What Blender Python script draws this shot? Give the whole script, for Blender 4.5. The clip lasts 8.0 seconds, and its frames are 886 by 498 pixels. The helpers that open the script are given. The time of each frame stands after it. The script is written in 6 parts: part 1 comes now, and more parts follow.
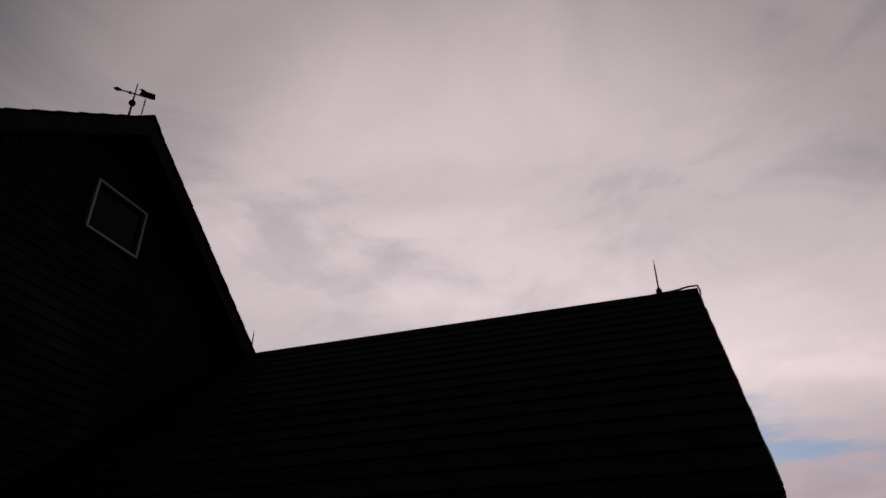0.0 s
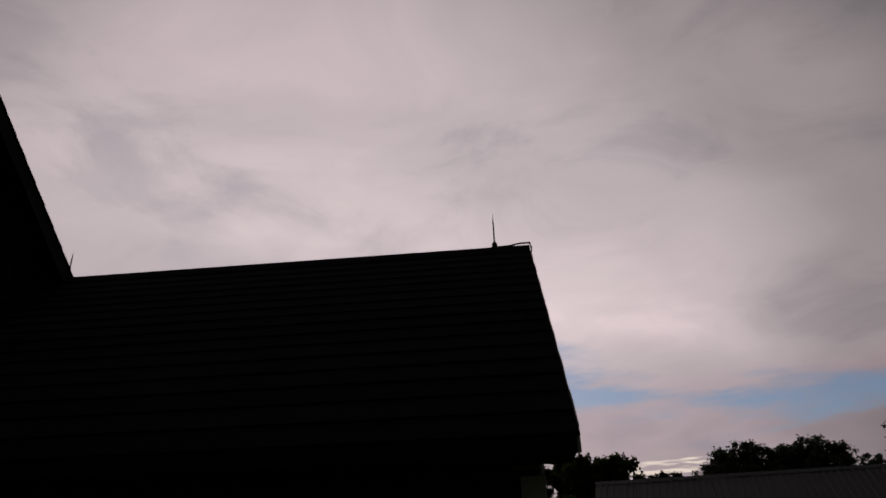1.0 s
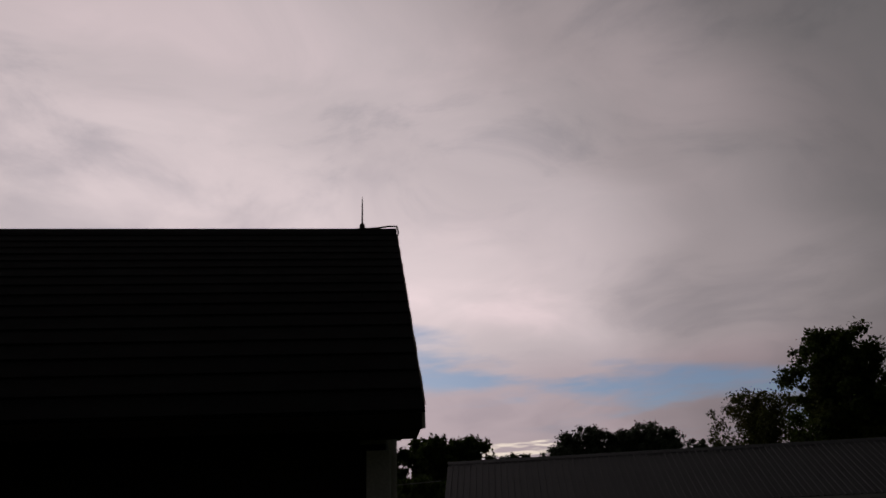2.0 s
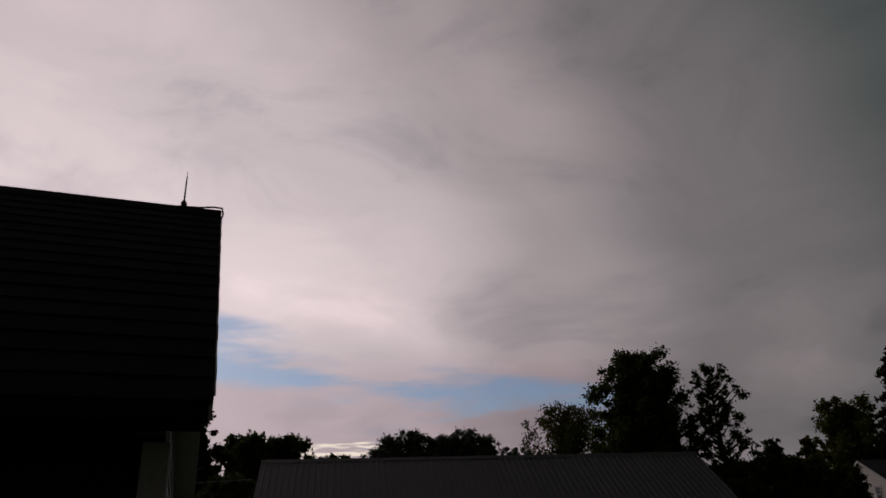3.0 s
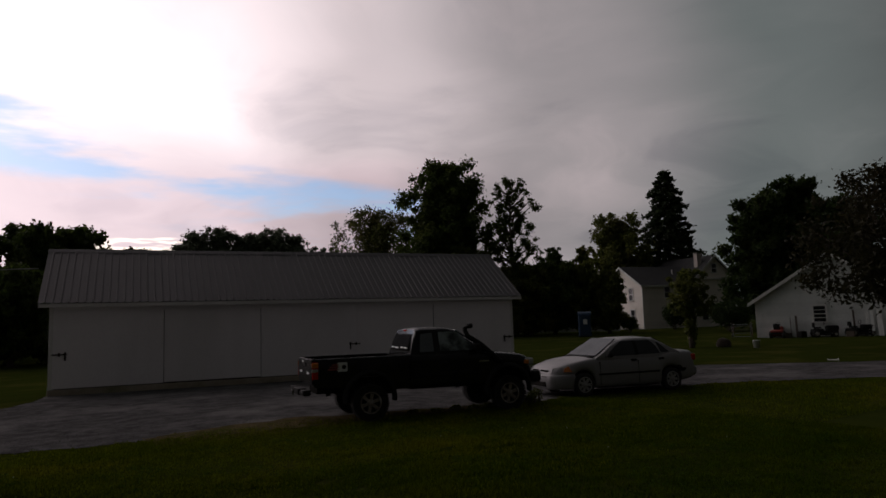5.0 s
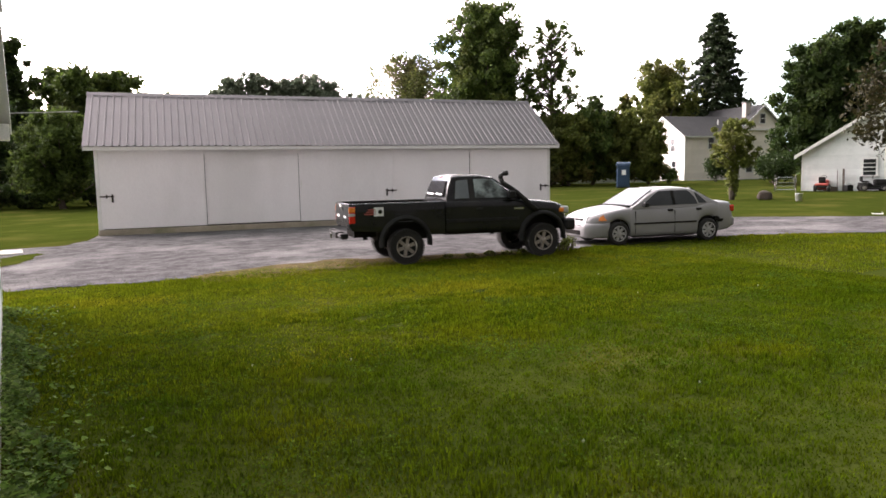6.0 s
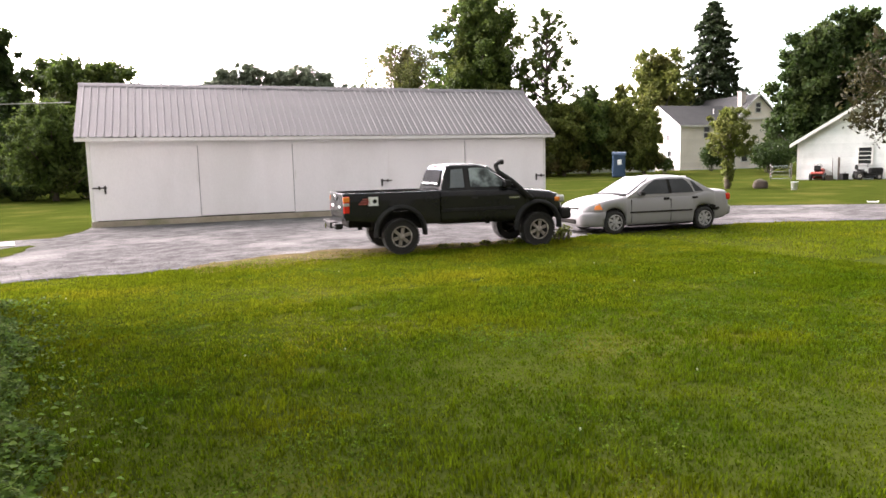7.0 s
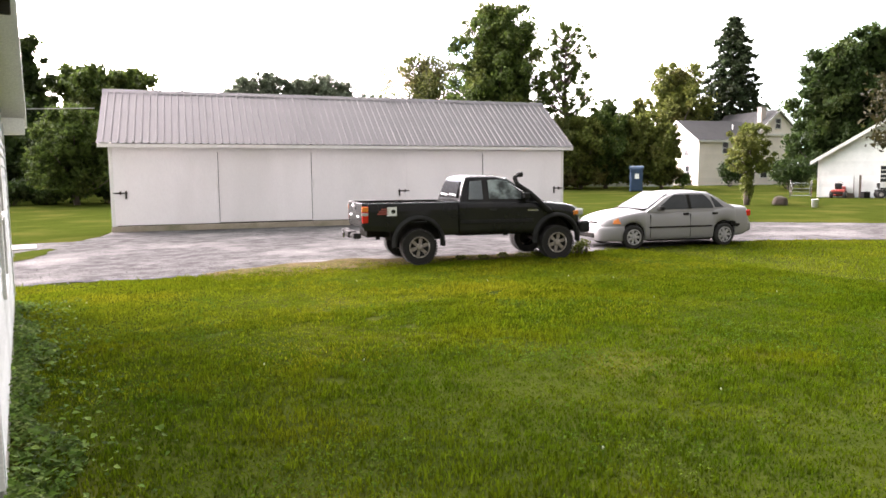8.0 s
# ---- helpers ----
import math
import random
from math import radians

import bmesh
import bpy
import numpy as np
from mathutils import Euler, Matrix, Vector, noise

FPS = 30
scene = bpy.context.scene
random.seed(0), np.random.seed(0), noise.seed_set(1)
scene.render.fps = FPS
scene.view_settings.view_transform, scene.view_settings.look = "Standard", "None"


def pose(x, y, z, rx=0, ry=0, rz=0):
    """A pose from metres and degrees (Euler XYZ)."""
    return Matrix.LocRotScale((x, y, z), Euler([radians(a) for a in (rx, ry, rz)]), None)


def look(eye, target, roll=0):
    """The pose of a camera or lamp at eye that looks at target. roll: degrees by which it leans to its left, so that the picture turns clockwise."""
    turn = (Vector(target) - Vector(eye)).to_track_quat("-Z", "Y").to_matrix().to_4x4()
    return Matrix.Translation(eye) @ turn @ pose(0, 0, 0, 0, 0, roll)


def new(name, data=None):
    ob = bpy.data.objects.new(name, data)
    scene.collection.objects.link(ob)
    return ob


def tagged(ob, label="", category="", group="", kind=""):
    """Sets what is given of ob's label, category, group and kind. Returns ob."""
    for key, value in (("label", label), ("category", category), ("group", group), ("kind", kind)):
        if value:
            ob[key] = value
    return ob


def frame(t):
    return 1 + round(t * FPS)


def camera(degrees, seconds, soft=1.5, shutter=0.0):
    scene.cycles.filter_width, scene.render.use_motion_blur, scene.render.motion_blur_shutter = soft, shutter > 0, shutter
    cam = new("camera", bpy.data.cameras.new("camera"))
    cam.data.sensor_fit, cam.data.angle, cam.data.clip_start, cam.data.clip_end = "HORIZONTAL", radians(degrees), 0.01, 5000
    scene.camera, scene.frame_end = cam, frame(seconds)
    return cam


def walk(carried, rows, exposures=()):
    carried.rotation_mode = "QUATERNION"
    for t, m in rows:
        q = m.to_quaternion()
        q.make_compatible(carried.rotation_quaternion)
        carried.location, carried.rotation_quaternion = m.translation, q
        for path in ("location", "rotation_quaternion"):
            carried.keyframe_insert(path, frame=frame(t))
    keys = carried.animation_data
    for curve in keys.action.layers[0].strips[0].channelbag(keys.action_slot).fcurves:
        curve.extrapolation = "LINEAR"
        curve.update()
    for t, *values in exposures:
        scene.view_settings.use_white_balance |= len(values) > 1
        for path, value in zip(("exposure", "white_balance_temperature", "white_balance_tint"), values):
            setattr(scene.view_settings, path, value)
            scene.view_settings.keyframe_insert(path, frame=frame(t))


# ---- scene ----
cam = camera(65.3, 8.0, soft=1.6)
PATH = [
    (0, (-0.024, -0.205, 2.079), (-0.594, 1.429, 3.082), -0.3),
    (0.5, (-0.009, -0.219, 2.069), (-0.419, 1.479, 3.043), -1.4),
    (1, (0.018, -0.256, 2.061), (-0.142, 1.548, 2.909), -1.9),
    (1.5, (0.045, -0.346, 2.031), (0.096, 1.503, 2.791), -2.1),
    (2.8, (0.226, -0.378, 2.001), (0.754, 1.359, 2.842), -3.0),
    (3, (0.279, -0.29, 2.004), (0.923, 1.438, 2.777), -2.1),
    (3.5, (0.365, -0.163, 1.991), (1.143, 1.535, 2.706), -1.2),
    (4, (0.346, -0.195, 1.962), (1.301, 1.48, 2.495), -2.3),
    (4.5, (0.307, -0.198, 1.94), (1.406, 1.41, 2.395), -2.2),
    (5, (0.307, -0.191, 1.896), (1.461, 1.428, 2.112), -1.9),
    (5.2, (0.311, -0.186, 1.903), (1.485, 1.432, 1.947), -1.4),
    (6.3, (0.354, -0.157, 1.828), (1.391, 1.538, 1.604), -1.4),
    (6.5, (0.352, -0.139, 1.824), (1.403, 1.548, 1.601), -1.4),
    (7, (0.403, -0.112, 1.806), (1.468, 1.563, 1.565), -1.4),
    (7.5, (0.412, -0.077, 1.812), (1.497, 1.587, 1.573), -1.0),
    (8, (0.361, -0.056, 1.82), (1.393, 1.644, 1.61), -0.4),
]
walk(cam, [(t, look(e, a, r)) for t, e, a, r in PATH],
     [(0, -1.97), (0.4, -2.3), (0.6, -2.32), (1.0, -2.14), (2.0, -2.05), (3.5, -1.97), (4.0, -1.87), (4.5, -1.52), (5.0, -1.05), (5.2, -0.36), (5.7, 1.8), (6.2, 3.46), (6.5, 3.54), (7.0, 3.74), (8, 3.84)])

# ---------------------------------------------------------------- world and sun
world = bpy.data.worlds.new("storm_sky")
scene.world = world
world.use_nodes = True
SUN_AZ, SUN_EL = -28.0, 22.0          # degrees, azimuth to the right of +y


def sky_world():
    nt = world.node_tree
    nt.nodes.clear()
    N = nt.nodes.new
    L = nt.links.new
    out, bg = N("ShaderNodeOutputWorld"), N("ShaderNodeBackground")
    sky = N("ShaderNodeTexSky")
    sky.sky_type = "NISHITA"
    sky.sun_disc = False
    sky.sun_elevation, sky.sun_rotation = radians(SUN_EL), radians(SUN_AZ)
    tc = N("ShaderNodeTexCoord")

    def vmath(op, a, b=None):
        n = N("ShaderNodeVectorMath")
        n.operation = op
        L(a, n.inputs[0])
        if b is not None:
            if isinstance(b, tuple):
                n.inputs[1].default_value = b
            else:
                L(b, n.inputs[1])
        return n.outputs["Value"] if op == "DOT_PRODUCT" else n.outputs[0]

    def fm(op, a, b=0.0, c=None, clamp=False):
        n = N("ShaderNodeMath")
        n.operation, n.use_clamp = op, clamp
        for i, v in enumerate((a, b, c)):
            if v is None:
                continue
            if isinstance(v, (int, float)):
                n.inputs[i].default_value = v
            else:
                L(v, n.inputs[i])
        return n.outputs[0]

    def noise_at(vec, scale, detail, rough, seed):
        n = N("ShaderNodeTexNoise")
        n.noise_dimensions = "4D"
        n.inputs["W"].default_value = seed
        n.inputs["Scale"].default_value, n.inputs["Detail"].default_value, n.inputs["Roughness"].default_value = scale, detail, rough
        L(vec, n.inputs["Vector"])
        return n.outputs["Fac"]

    def ramp(fac, stops, mode="EASE"):
        n = N("ShaderNodeValToRGB")
        n.color_ramp.interpolation = mode
        e = n.color_ramp.elements
        while len(e) < len(stops):
            e.new(0.5)
        for el, (p, c) in zip(e, stops):
            el.position, el.color = p, (*c, 1) if isinstance(c, tuple) else (c, c, c, 1)
        L(fac, n.inputs[0])
        return n.outputs[0]

    def mix(fac, a, b, kind="MIX"):
        n = N("ShaderNodeMix")
        n.data_type, n.blend_type = "RGBA", kind
        if isinstance(fac, (int, float)):
            n.inputs[0].default_value = fac
        else:
            L(fac, n.inputs[0])
        for i, v in ((6, a), (7, b)):
            if isinstance(v, tuple):
                n.inputs[i].default_value = (*v, 1)
            else:
                L(v, n.inputs[i])
        return n.outputs[2]

    d = tc.outputs["Generated"]
    sep = N("ShaderNodeSeparateXYZ")
    L(d, sep.inputs[0])
    z = sep.outputs["Z"]
    # flat cloud deck: the direction projected on a high plane
    zc = fm("ADD", fm("MAXIMUM", z, 0.0), 0.16)
    deck = N("ShaderNodeCombineXYZ")
    L(fm("DIVIDE", sep.outputs["X"], zc), deck.inputs[0])
    L(fm("DIVIDE", sep.outputs["Y"], zc), deck.inputs[1])
    deck = deck.outputs[0]
    warp = N("ShaderNodeTexNoise")
    warp.inputs["Scale"].default_value, warp.inputs["Detail"].default_value = 1.1, 2
    L(deck, warp.inputs["Vector"])
    wdeck = vmath("ADD", deck, vmath("MULTIPLY", vmath("SUBTRACT", warp.outputs["Color"], (0.5, 0.5, 0.5)), (1.1, 1.1, 0)))
    big = noise_at(wdeck, 0.55, 3, 0.5, 2.3)
    mid = noise_at(wdeck, 1.5, 6, 0.55, 5.1)
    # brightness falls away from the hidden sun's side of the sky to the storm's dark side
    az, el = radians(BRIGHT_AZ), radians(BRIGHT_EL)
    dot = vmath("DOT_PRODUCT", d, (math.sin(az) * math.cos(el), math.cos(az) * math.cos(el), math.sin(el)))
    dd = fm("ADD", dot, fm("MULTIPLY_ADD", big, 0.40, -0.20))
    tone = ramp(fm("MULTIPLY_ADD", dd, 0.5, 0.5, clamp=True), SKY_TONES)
    shade = ramp(mid, [(0.30, (0.83, 0.83, 0.85)), (0.47, (0.98, 0.97, 0.97)), (0.72, (1.15, 1.10, 1.10))])
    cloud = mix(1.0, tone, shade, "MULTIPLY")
    wisp = noise_at(wdeck, 3.4, 7, 0.60, 8.4)
    cloud = mix(ramp(z, [(0.34, 0.1), (0.52, 1.0)]), cloud, ramp(wisp, [(0.36, (1.05, 1.04, 1.04)), (0.50, (1.0, 1.0, 1.0)), (0.68, (0.82, 0.84, 0.86))]), "MULTIPLY")
    gaz = radians(GAP_AZ)
    side = vmath("DOT_PRODUCT", d, (math.sin(gaz), math.cos(gaz), 0.0))
    low_cloud = ramp(z, [(0.10, (0.72, 0.68, 0.70)), (0.19, (0.78, 0.74, 0.77)), (0.27, (1.0, 1.0, 1.0))])
    cloud = mix(ramp(side, [(0.78, 0.0), (0.93, 1.0)]), cloud, mix(1.0, cloud, low_cloud, "MULTIPLY"))
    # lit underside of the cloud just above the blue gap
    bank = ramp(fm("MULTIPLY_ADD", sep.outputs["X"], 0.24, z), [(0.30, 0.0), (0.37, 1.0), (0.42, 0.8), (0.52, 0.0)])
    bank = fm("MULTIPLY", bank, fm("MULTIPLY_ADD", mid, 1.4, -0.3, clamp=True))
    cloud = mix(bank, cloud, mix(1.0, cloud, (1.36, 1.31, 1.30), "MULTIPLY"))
    # the gap of blue sky low over the trees, with streaks of cloud across it
    stretch = N("ShaderNodeCombineXYZ")
    L(fm("MULTIPLY", sep.outputs["X"], 3.2), stretch.inputs[0])
    L(fm("MULTIPLY", sep.outputs["Y"], 3.2), stretch.inputs[1])
    L(fm("MULTIPLY", z, 15.0), stretch.inputs[2])
    streak = noise_at(stretch.outputs[0], 1.0, 5, 0.55, GAP_SEED)
    band = ramp(fm("MULTIPLY_ADD", sep.outputs["X"], 0.2, z), [(0.13, 0.0), (0.19, 0.5), (0.25, 0.95), (0.28, 0.8), (0.33, 0.0)])
    gap = fm("MULTIPLY", band, ramp(side, [(0.80, 0.0), (0.955, 1.0)]))
    gap = ramp(fm("MULTIPLY", gap, fm("MULTIPLY_ADD", streak, 2.6, -0.75)), [(0.26, 0.0), (0.62, 1.0)])
    blue = mix(1.0, sky.outputs[0], BLUE_GAIN, "MULTIPLY")
    allsky = mix(fm("MULTIPLY", gap, 0.85), cloud, blue)
    # low bright rims of cloud near the hidden sun
    rims = noise_at(vmath("MULTIPLY", stretch.outputs[0], (1.5, 1.5, 3.0)), 2.0, 4, 0.6, 3.3)
    low = ramp(z, [(0.098, 0.0), (0.110, 1.0), (0.126, 1.0), (0.138, 0.0)])
    haz = radians(11.8)
    near = ramp(vmath("DOT_PRODUCT", d, (math.sin(haz), math.cos(haz), 0.0)), [(0.986, 0.0), (0.992, 1.0)])
    glow = ramp(fm("MULTIPLY", fm("MULTIPLY", low, near), rims), [(0.42, 0.0), (0.50, 1.0)])
    allsky = mix(glow, allsky, (3.4, 2.9, 2.5))
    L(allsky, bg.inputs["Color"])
    bg.inputs["Strength"].default_value = 1.0
    L(bg.outputs[0], out.inputs["Surface"])


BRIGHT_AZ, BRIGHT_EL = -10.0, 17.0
GAP_AZ, GAP_SEED = 9.0, 4.0
BLUE_GAIN = (0.20, 0.225, 0.275)
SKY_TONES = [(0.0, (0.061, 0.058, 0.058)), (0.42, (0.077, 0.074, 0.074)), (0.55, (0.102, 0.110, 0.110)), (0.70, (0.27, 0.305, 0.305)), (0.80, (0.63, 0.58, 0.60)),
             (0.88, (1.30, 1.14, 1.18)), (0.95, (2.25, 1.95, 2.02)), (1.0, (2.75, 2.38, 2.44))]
sky_world()
sun_data = bpy.data.lights.new("sun", "SUN")
sun_data.energy, sun_data.angle, sun_data.color = 0.35, radians(25), (1.0, 0.94, 0.86)
sun = new("sun", sun_data)
_a, _e = radians(SUN_AZ), radians(SUN_EL)
sun.matrix_world = look((math.sin(_a) * 60 * math.cos(_e), math.cos(_a) * 60 * math.cos(_e), 60 * math.sin(_e)), (0, 0, 0))

# ---------------------------------------------------------------- materials


def mat(name, c1, c2=None, scale=8.0, rough=0.8, metal=0.0, bump=0.0, fine=60.0, rnd=0.0, island=0.0, blotch=0.0, c3=None, stretch=(1, 1, 1),
        coat=0.0, spec=0.5, trans=0.0, edge=0.1, grain=1.0):
    m = bpy.data.materials.new(name)
    m.use_nodes = True
    nt = m.node_tree
    b = nt.nodes["Principled BSDF"]
    N, L = nt.nodes.new, nt.links.new
    c2 = c2 or c1
    tc, mp = N("ShaderNodeTexCoord"), N("ShaderNodeMapping")
    mp.inputs["Scale"].default_value = stretch
    L(tc.outputs["Object"], mp.inputs[0])
    n1, n2 = N("ShaderNodeTexNoise"), N("ShaderNodeTexNoise")
    for n, s, dt in ((n1, scale, 4), (n2, fine, 3)):
        n.inputs["Scale"].default_value, n.inputs["Detail"].default_value = s, dt
        n.inputs["Roughness"].default_value = 0.6
        L(mp.outputs[0], n.inputs["Vector"])

    def mixc(f, a, bb, kind="MIX"):
        x = N("ShaderNodeMix")
        x.data_type, x.blend_type = "RGBA", kind
        if isinstance(f, (int, float)):
            x.inputs[0].default_value = f
        else:
            L(f, x.inputs[0])
        for i, v in ((6, a), (7, bb)):
            if isinstance(v, tuple):
                x.inputs[i].default_value = (*v, 1)
            else:
                L(v, x.inputs[i])
        return x.outputs[2]

    r = N("ShaderNodeMapRange")
    r.inputs[1].default_value, r.inputs[2].default_value = 0.5 - edge * 2, 0.5 + edge * 2
    L(n1.outputs["Fac"], r.inputs[0])
    col = mixc(r.outputs[0], c1, c2)
    if c3:
        n3 = N("ShaderNodeTexNoise")
        n3.inputs["Scale"].default_value, n3.inputs["Detail"].default_value = blotch or scale * 0.25, 5
        L(mp.outputs[0], n3.inputs["Vector"])
        r3 = N("ShaderNodeMapRange")
        r3.inputs[1].default_value, r3.inputs[2].default_value = 0.5, 0.68
        L(n3.outputs["Fac"], r3.inputs[0])
        col = mixc(r3.outputs[0], col, c3)
    fr = N("ShaderNodeMapRange")
    fr.inputs[1].default_value, fr.inputs[2].default_value, fr.inputs[3].default_value, fr.inputs[4].default_value = 0.3, 0.7, 1 - 0.18 * grain, 1 + 0.12 * grain
    L(n2.outputs["Fac"], fr.inputs[0])
    val = fr.outputs[0]
    for amount, kind in ((rnd, "ShaderNodeObjectInfo"), (island, "ShaderNodeNewGeometry")):
        if amount:
            g = N(kind)
            k = N("ShaderNodeMapRange")
            k.inputs[3].default_value, k.inputs[4].default_value = 1 - amount, 1 + amount
            L(g.outputs["Random" if kind.endswith("Info") else "Random Per Island"], k.inputs[0])
            mm = N("ShaderNodeMath")
            mm.operation = "MULTIPLY"
            L(val, mm.inputs[0])
            L(k.outputs[0], mm.inputs[1])
            val = mm.outputs[0]
    hsv = N("ShaderNodeHueSaturation")
    L(val, hsv.inputs["Value"])
    L(col, hsv.inputs["Color"])
    L(hsv.outputs[0], b.inputs["Base Color"])
    b.inputs["Roughness"].default_value, b.inputs["Metallic"].default_value = rough, metal
    b.inputs["Coat Weight"].default_value = coat
    b.inputs["Specular IOR Level"].default_value = spec
    if trans:
        b.inputs["Transmission Weight"].default_value = trans
    if bump:
        bp = N("ShaderNodeBump")
        bp.inputs["Strength"].default_value, bp.inputs["Distance"].default_value = min(1.0, bump), 0.01
        L(n2.outputs["Fac"], bp.inputs["Height"])
        L(bp.outputs[0], b.inputs["Normal"])
    return m


def leaf_mat(name, c1, c2, c3, spec=0.2, scale=0.6, blotch=0.25, island=0.45):
    m = mat(name, c1, c2, scale=scale, rough=0.7, island=island, c3=c3, blotch=blotch, fine=3.0, spec=spec)
    b = m.node_tree.nodes["Principled BSDF"]
    b.inputs["Subsurface Weight"].default_value = 0.0
    tr, add, out = m.node_tree.nodes.new("ShaderNodeBsdfTranslucent"), m.node_tree.nodes.new("ShaderNodeMixShader"), m.node_tree.nodes["Material Output"]
    m.node_tree.links.new(b.inputs["Base Color"].links[0].from_socket, tr.inputs[0])
    add.inputs[0].default_value = 0.42
    m.node_tree.links.new(b.outputs[0], add.inputs[1])
    m.node_tree.links.new(tr.outputs[0], add.inputs[2])
    m.node_tree.links.new(add.outputs[0], out.inputs["Surface"])
    return m


WHITE = mat("white_clapboard_paint", (0.78, 0.78, 0.76), (0.70, 0.71, 0.69), scale=2.5, rough=0.6, bump=0.25, fine=45, rnd=0.05, c3=(0.60, 0.61, 0.58), blotch=0.7)
# dark siding colour; also stands in for shade on eaves, rakes and door gaps
DARKSIDE_SHADE = mat("dark_clapboard_and_shade", (0.036, 0.031, 0.028), (0.026, 0.022, 0.021), scale=2.5, rough=0.95, bump=0.25, fine=45, rnd=0.12, spec=0.1, c3=(0.06, 0.052, 0.046), blotch=0.7)
# white paint darkened to offset the strong sky light on the barn gable
BARNWHITE = mat("dimmed_white_clapboard_paint", (0.52, 0.54, 0.53), (0.44, 0.46, 0.45), scale=2.5, rough=0.75, bump=0.3, fine=45, rnd=0.07, c3=(0.36, 0.38, 0.36), blotch=0.7, spec=0.2)
TRIM = mat("white_trim_paint", (0.80, 0.79, 0.76), (0.72, 0.71, 0.68), scale=3, rough=0.5, bump=0.15, rnd=0.03)
DOORPAINT = mat("weathered_white_door_paint", (0.89, 0.865, 0.87), (0.85, 0.825, 0.83), scale=0.7, rough=0.55, bump=0.04, fine=30, rnd=0.04,
                c3=(0.78, 0.76, 0.755), blotch=0.35, stretch=(1, 1, 0.35), grain=0.2)
FOOTING = mat("tan_weathered_footing", (0.40, 0.35, 0.27), (0.30, 0.26, 0.20), scale=2.2, rough=0.95, bump=0.7, fine=40, c3=(0.22, 0.21, 0.13), blotch=0.8)
CONCRETE = mat("old_concrete", (0.36, 0.34, 0.31), (0.25, 0.24, 0.22), scale=1.5, rough=0.9, bump=0.6, fine=50, c3=(0.20, 0.20, 0.15), blotch=0.6)
METALROOF = mat("galvanised_roof_sheet", (0.0864, 0.07808, 0.08128), (0.0704, 0.064, 0.06656), scale=0.5, rough=0.5, metal=0.25, fine=12, rnd=0.06,
                c3=(0.0608, 0.05376, 0.05632), blotch=0.25, grain=0.5, spec=0.3)
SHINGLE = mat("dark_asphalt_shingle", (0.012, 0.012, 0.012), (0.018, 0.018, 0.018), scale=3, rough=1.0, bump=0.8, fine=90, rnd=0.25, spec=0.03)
BLACKIRON = mat("black_iron", (0.02, 0.02, 0.02), (0.05, 0.035, 0.03), scale=20, rough=0.6, metal=0.6)
BRASS = mat("weathered_copper_cable", (0.22, 0.16, 0.11), (0.12, 0.13, 0.11), scale=20, rough=0.5, metal=0.8)
DARKPANE = mat("unlit_window_pane", (0.008, 0.009, 0.010), (0.013, 0.013, 0.013), scale=2, rough=0.15, spec=0.06)
DARKGLASS = mat("dark_window_glass", (0.02, 0.022, 0.025), (0.03, 0.03, 0.03), scale=1, rough=0.06, spec=0.4)
GRASSGROUND = mat("lawn_ground", (0.02448, 0.03384, 0.00576), (0.03456, 0.0432, 0.00792), scale=0.9, rough=0.95, bump=0.9, fine=26, c3=(0.05328, 0.05544, 0.01296), blotch=0.35, spec=0.0)
GRAVEL = mat("pale_crushed_gravel", (0.114, 0.110, 0.110), (0.058, 0.055, 0.055), scale=2.6, rough=0.95, bump=1.0, fine=30, c3=(0.168, 0.161, 0.158), blotch=0.45, spec=0.0, edge=0.08, grain=2.2)
BLADE = leaf_mat("grass_blades", (0.033, 0.061, 0.002), (0.060, 0.084, 0.003), (0.078, 0.094, 0.003), spec=0.0, scale=1.3, blotch=0.7, island=0.55)

BLADE_DRY = leaf_mat("sunned_grass_blades", (0.060, 0.088, 0.004), (0.100, 0.120, 0.006), (0.126, 0.132, 0.007), spec=0.0, scale=0.9, blotch=0.5, island=0.5)

# ---------------------------------------------------------------- mesh helpers


def link_mesh(name, verts, faces, material, parent=None, label="", smooth=False):
    me = bpy.data.meshes.new(name)
    me.from_pydata([tuple(v) for v in verts], [], [tuple(f) for f in faces])
    me.materials.append(material)
    if smooth:
        for p in me.polygons:
            p.use_smooth = True
    me.update()
    ob = new(name, me)
    if parent is not None:
        ob.parent = parent
    if label:
        tagged(ob, label)
    return ob


def part(name, bm, material, parent=None, label="", smooth=False):
    """One bmesh as one mesh object, under a thing or a part."""
    bmesh.ops.recalc_face_normals(bm, faces=bm.faces)
    me = bpy.data.meshes.new(name)
    bm.to_mesh(me)
    bm.free()
    me.materials.append(material)
    if smooth:
        for p in me.polygons:
            p.use_smooth = True
    ob = new(name, me)
    if parent is not None:
        ob.parent = parent
    if label:
        tagged(ob, label)
    return ob


def thing(name, m, label, category, group="", kind=""):
    ob = new(name)
    ob.matrix_basis = m
    ob.empty_display_size = 0.2
    return tagged(ob, label, category, group, kind)


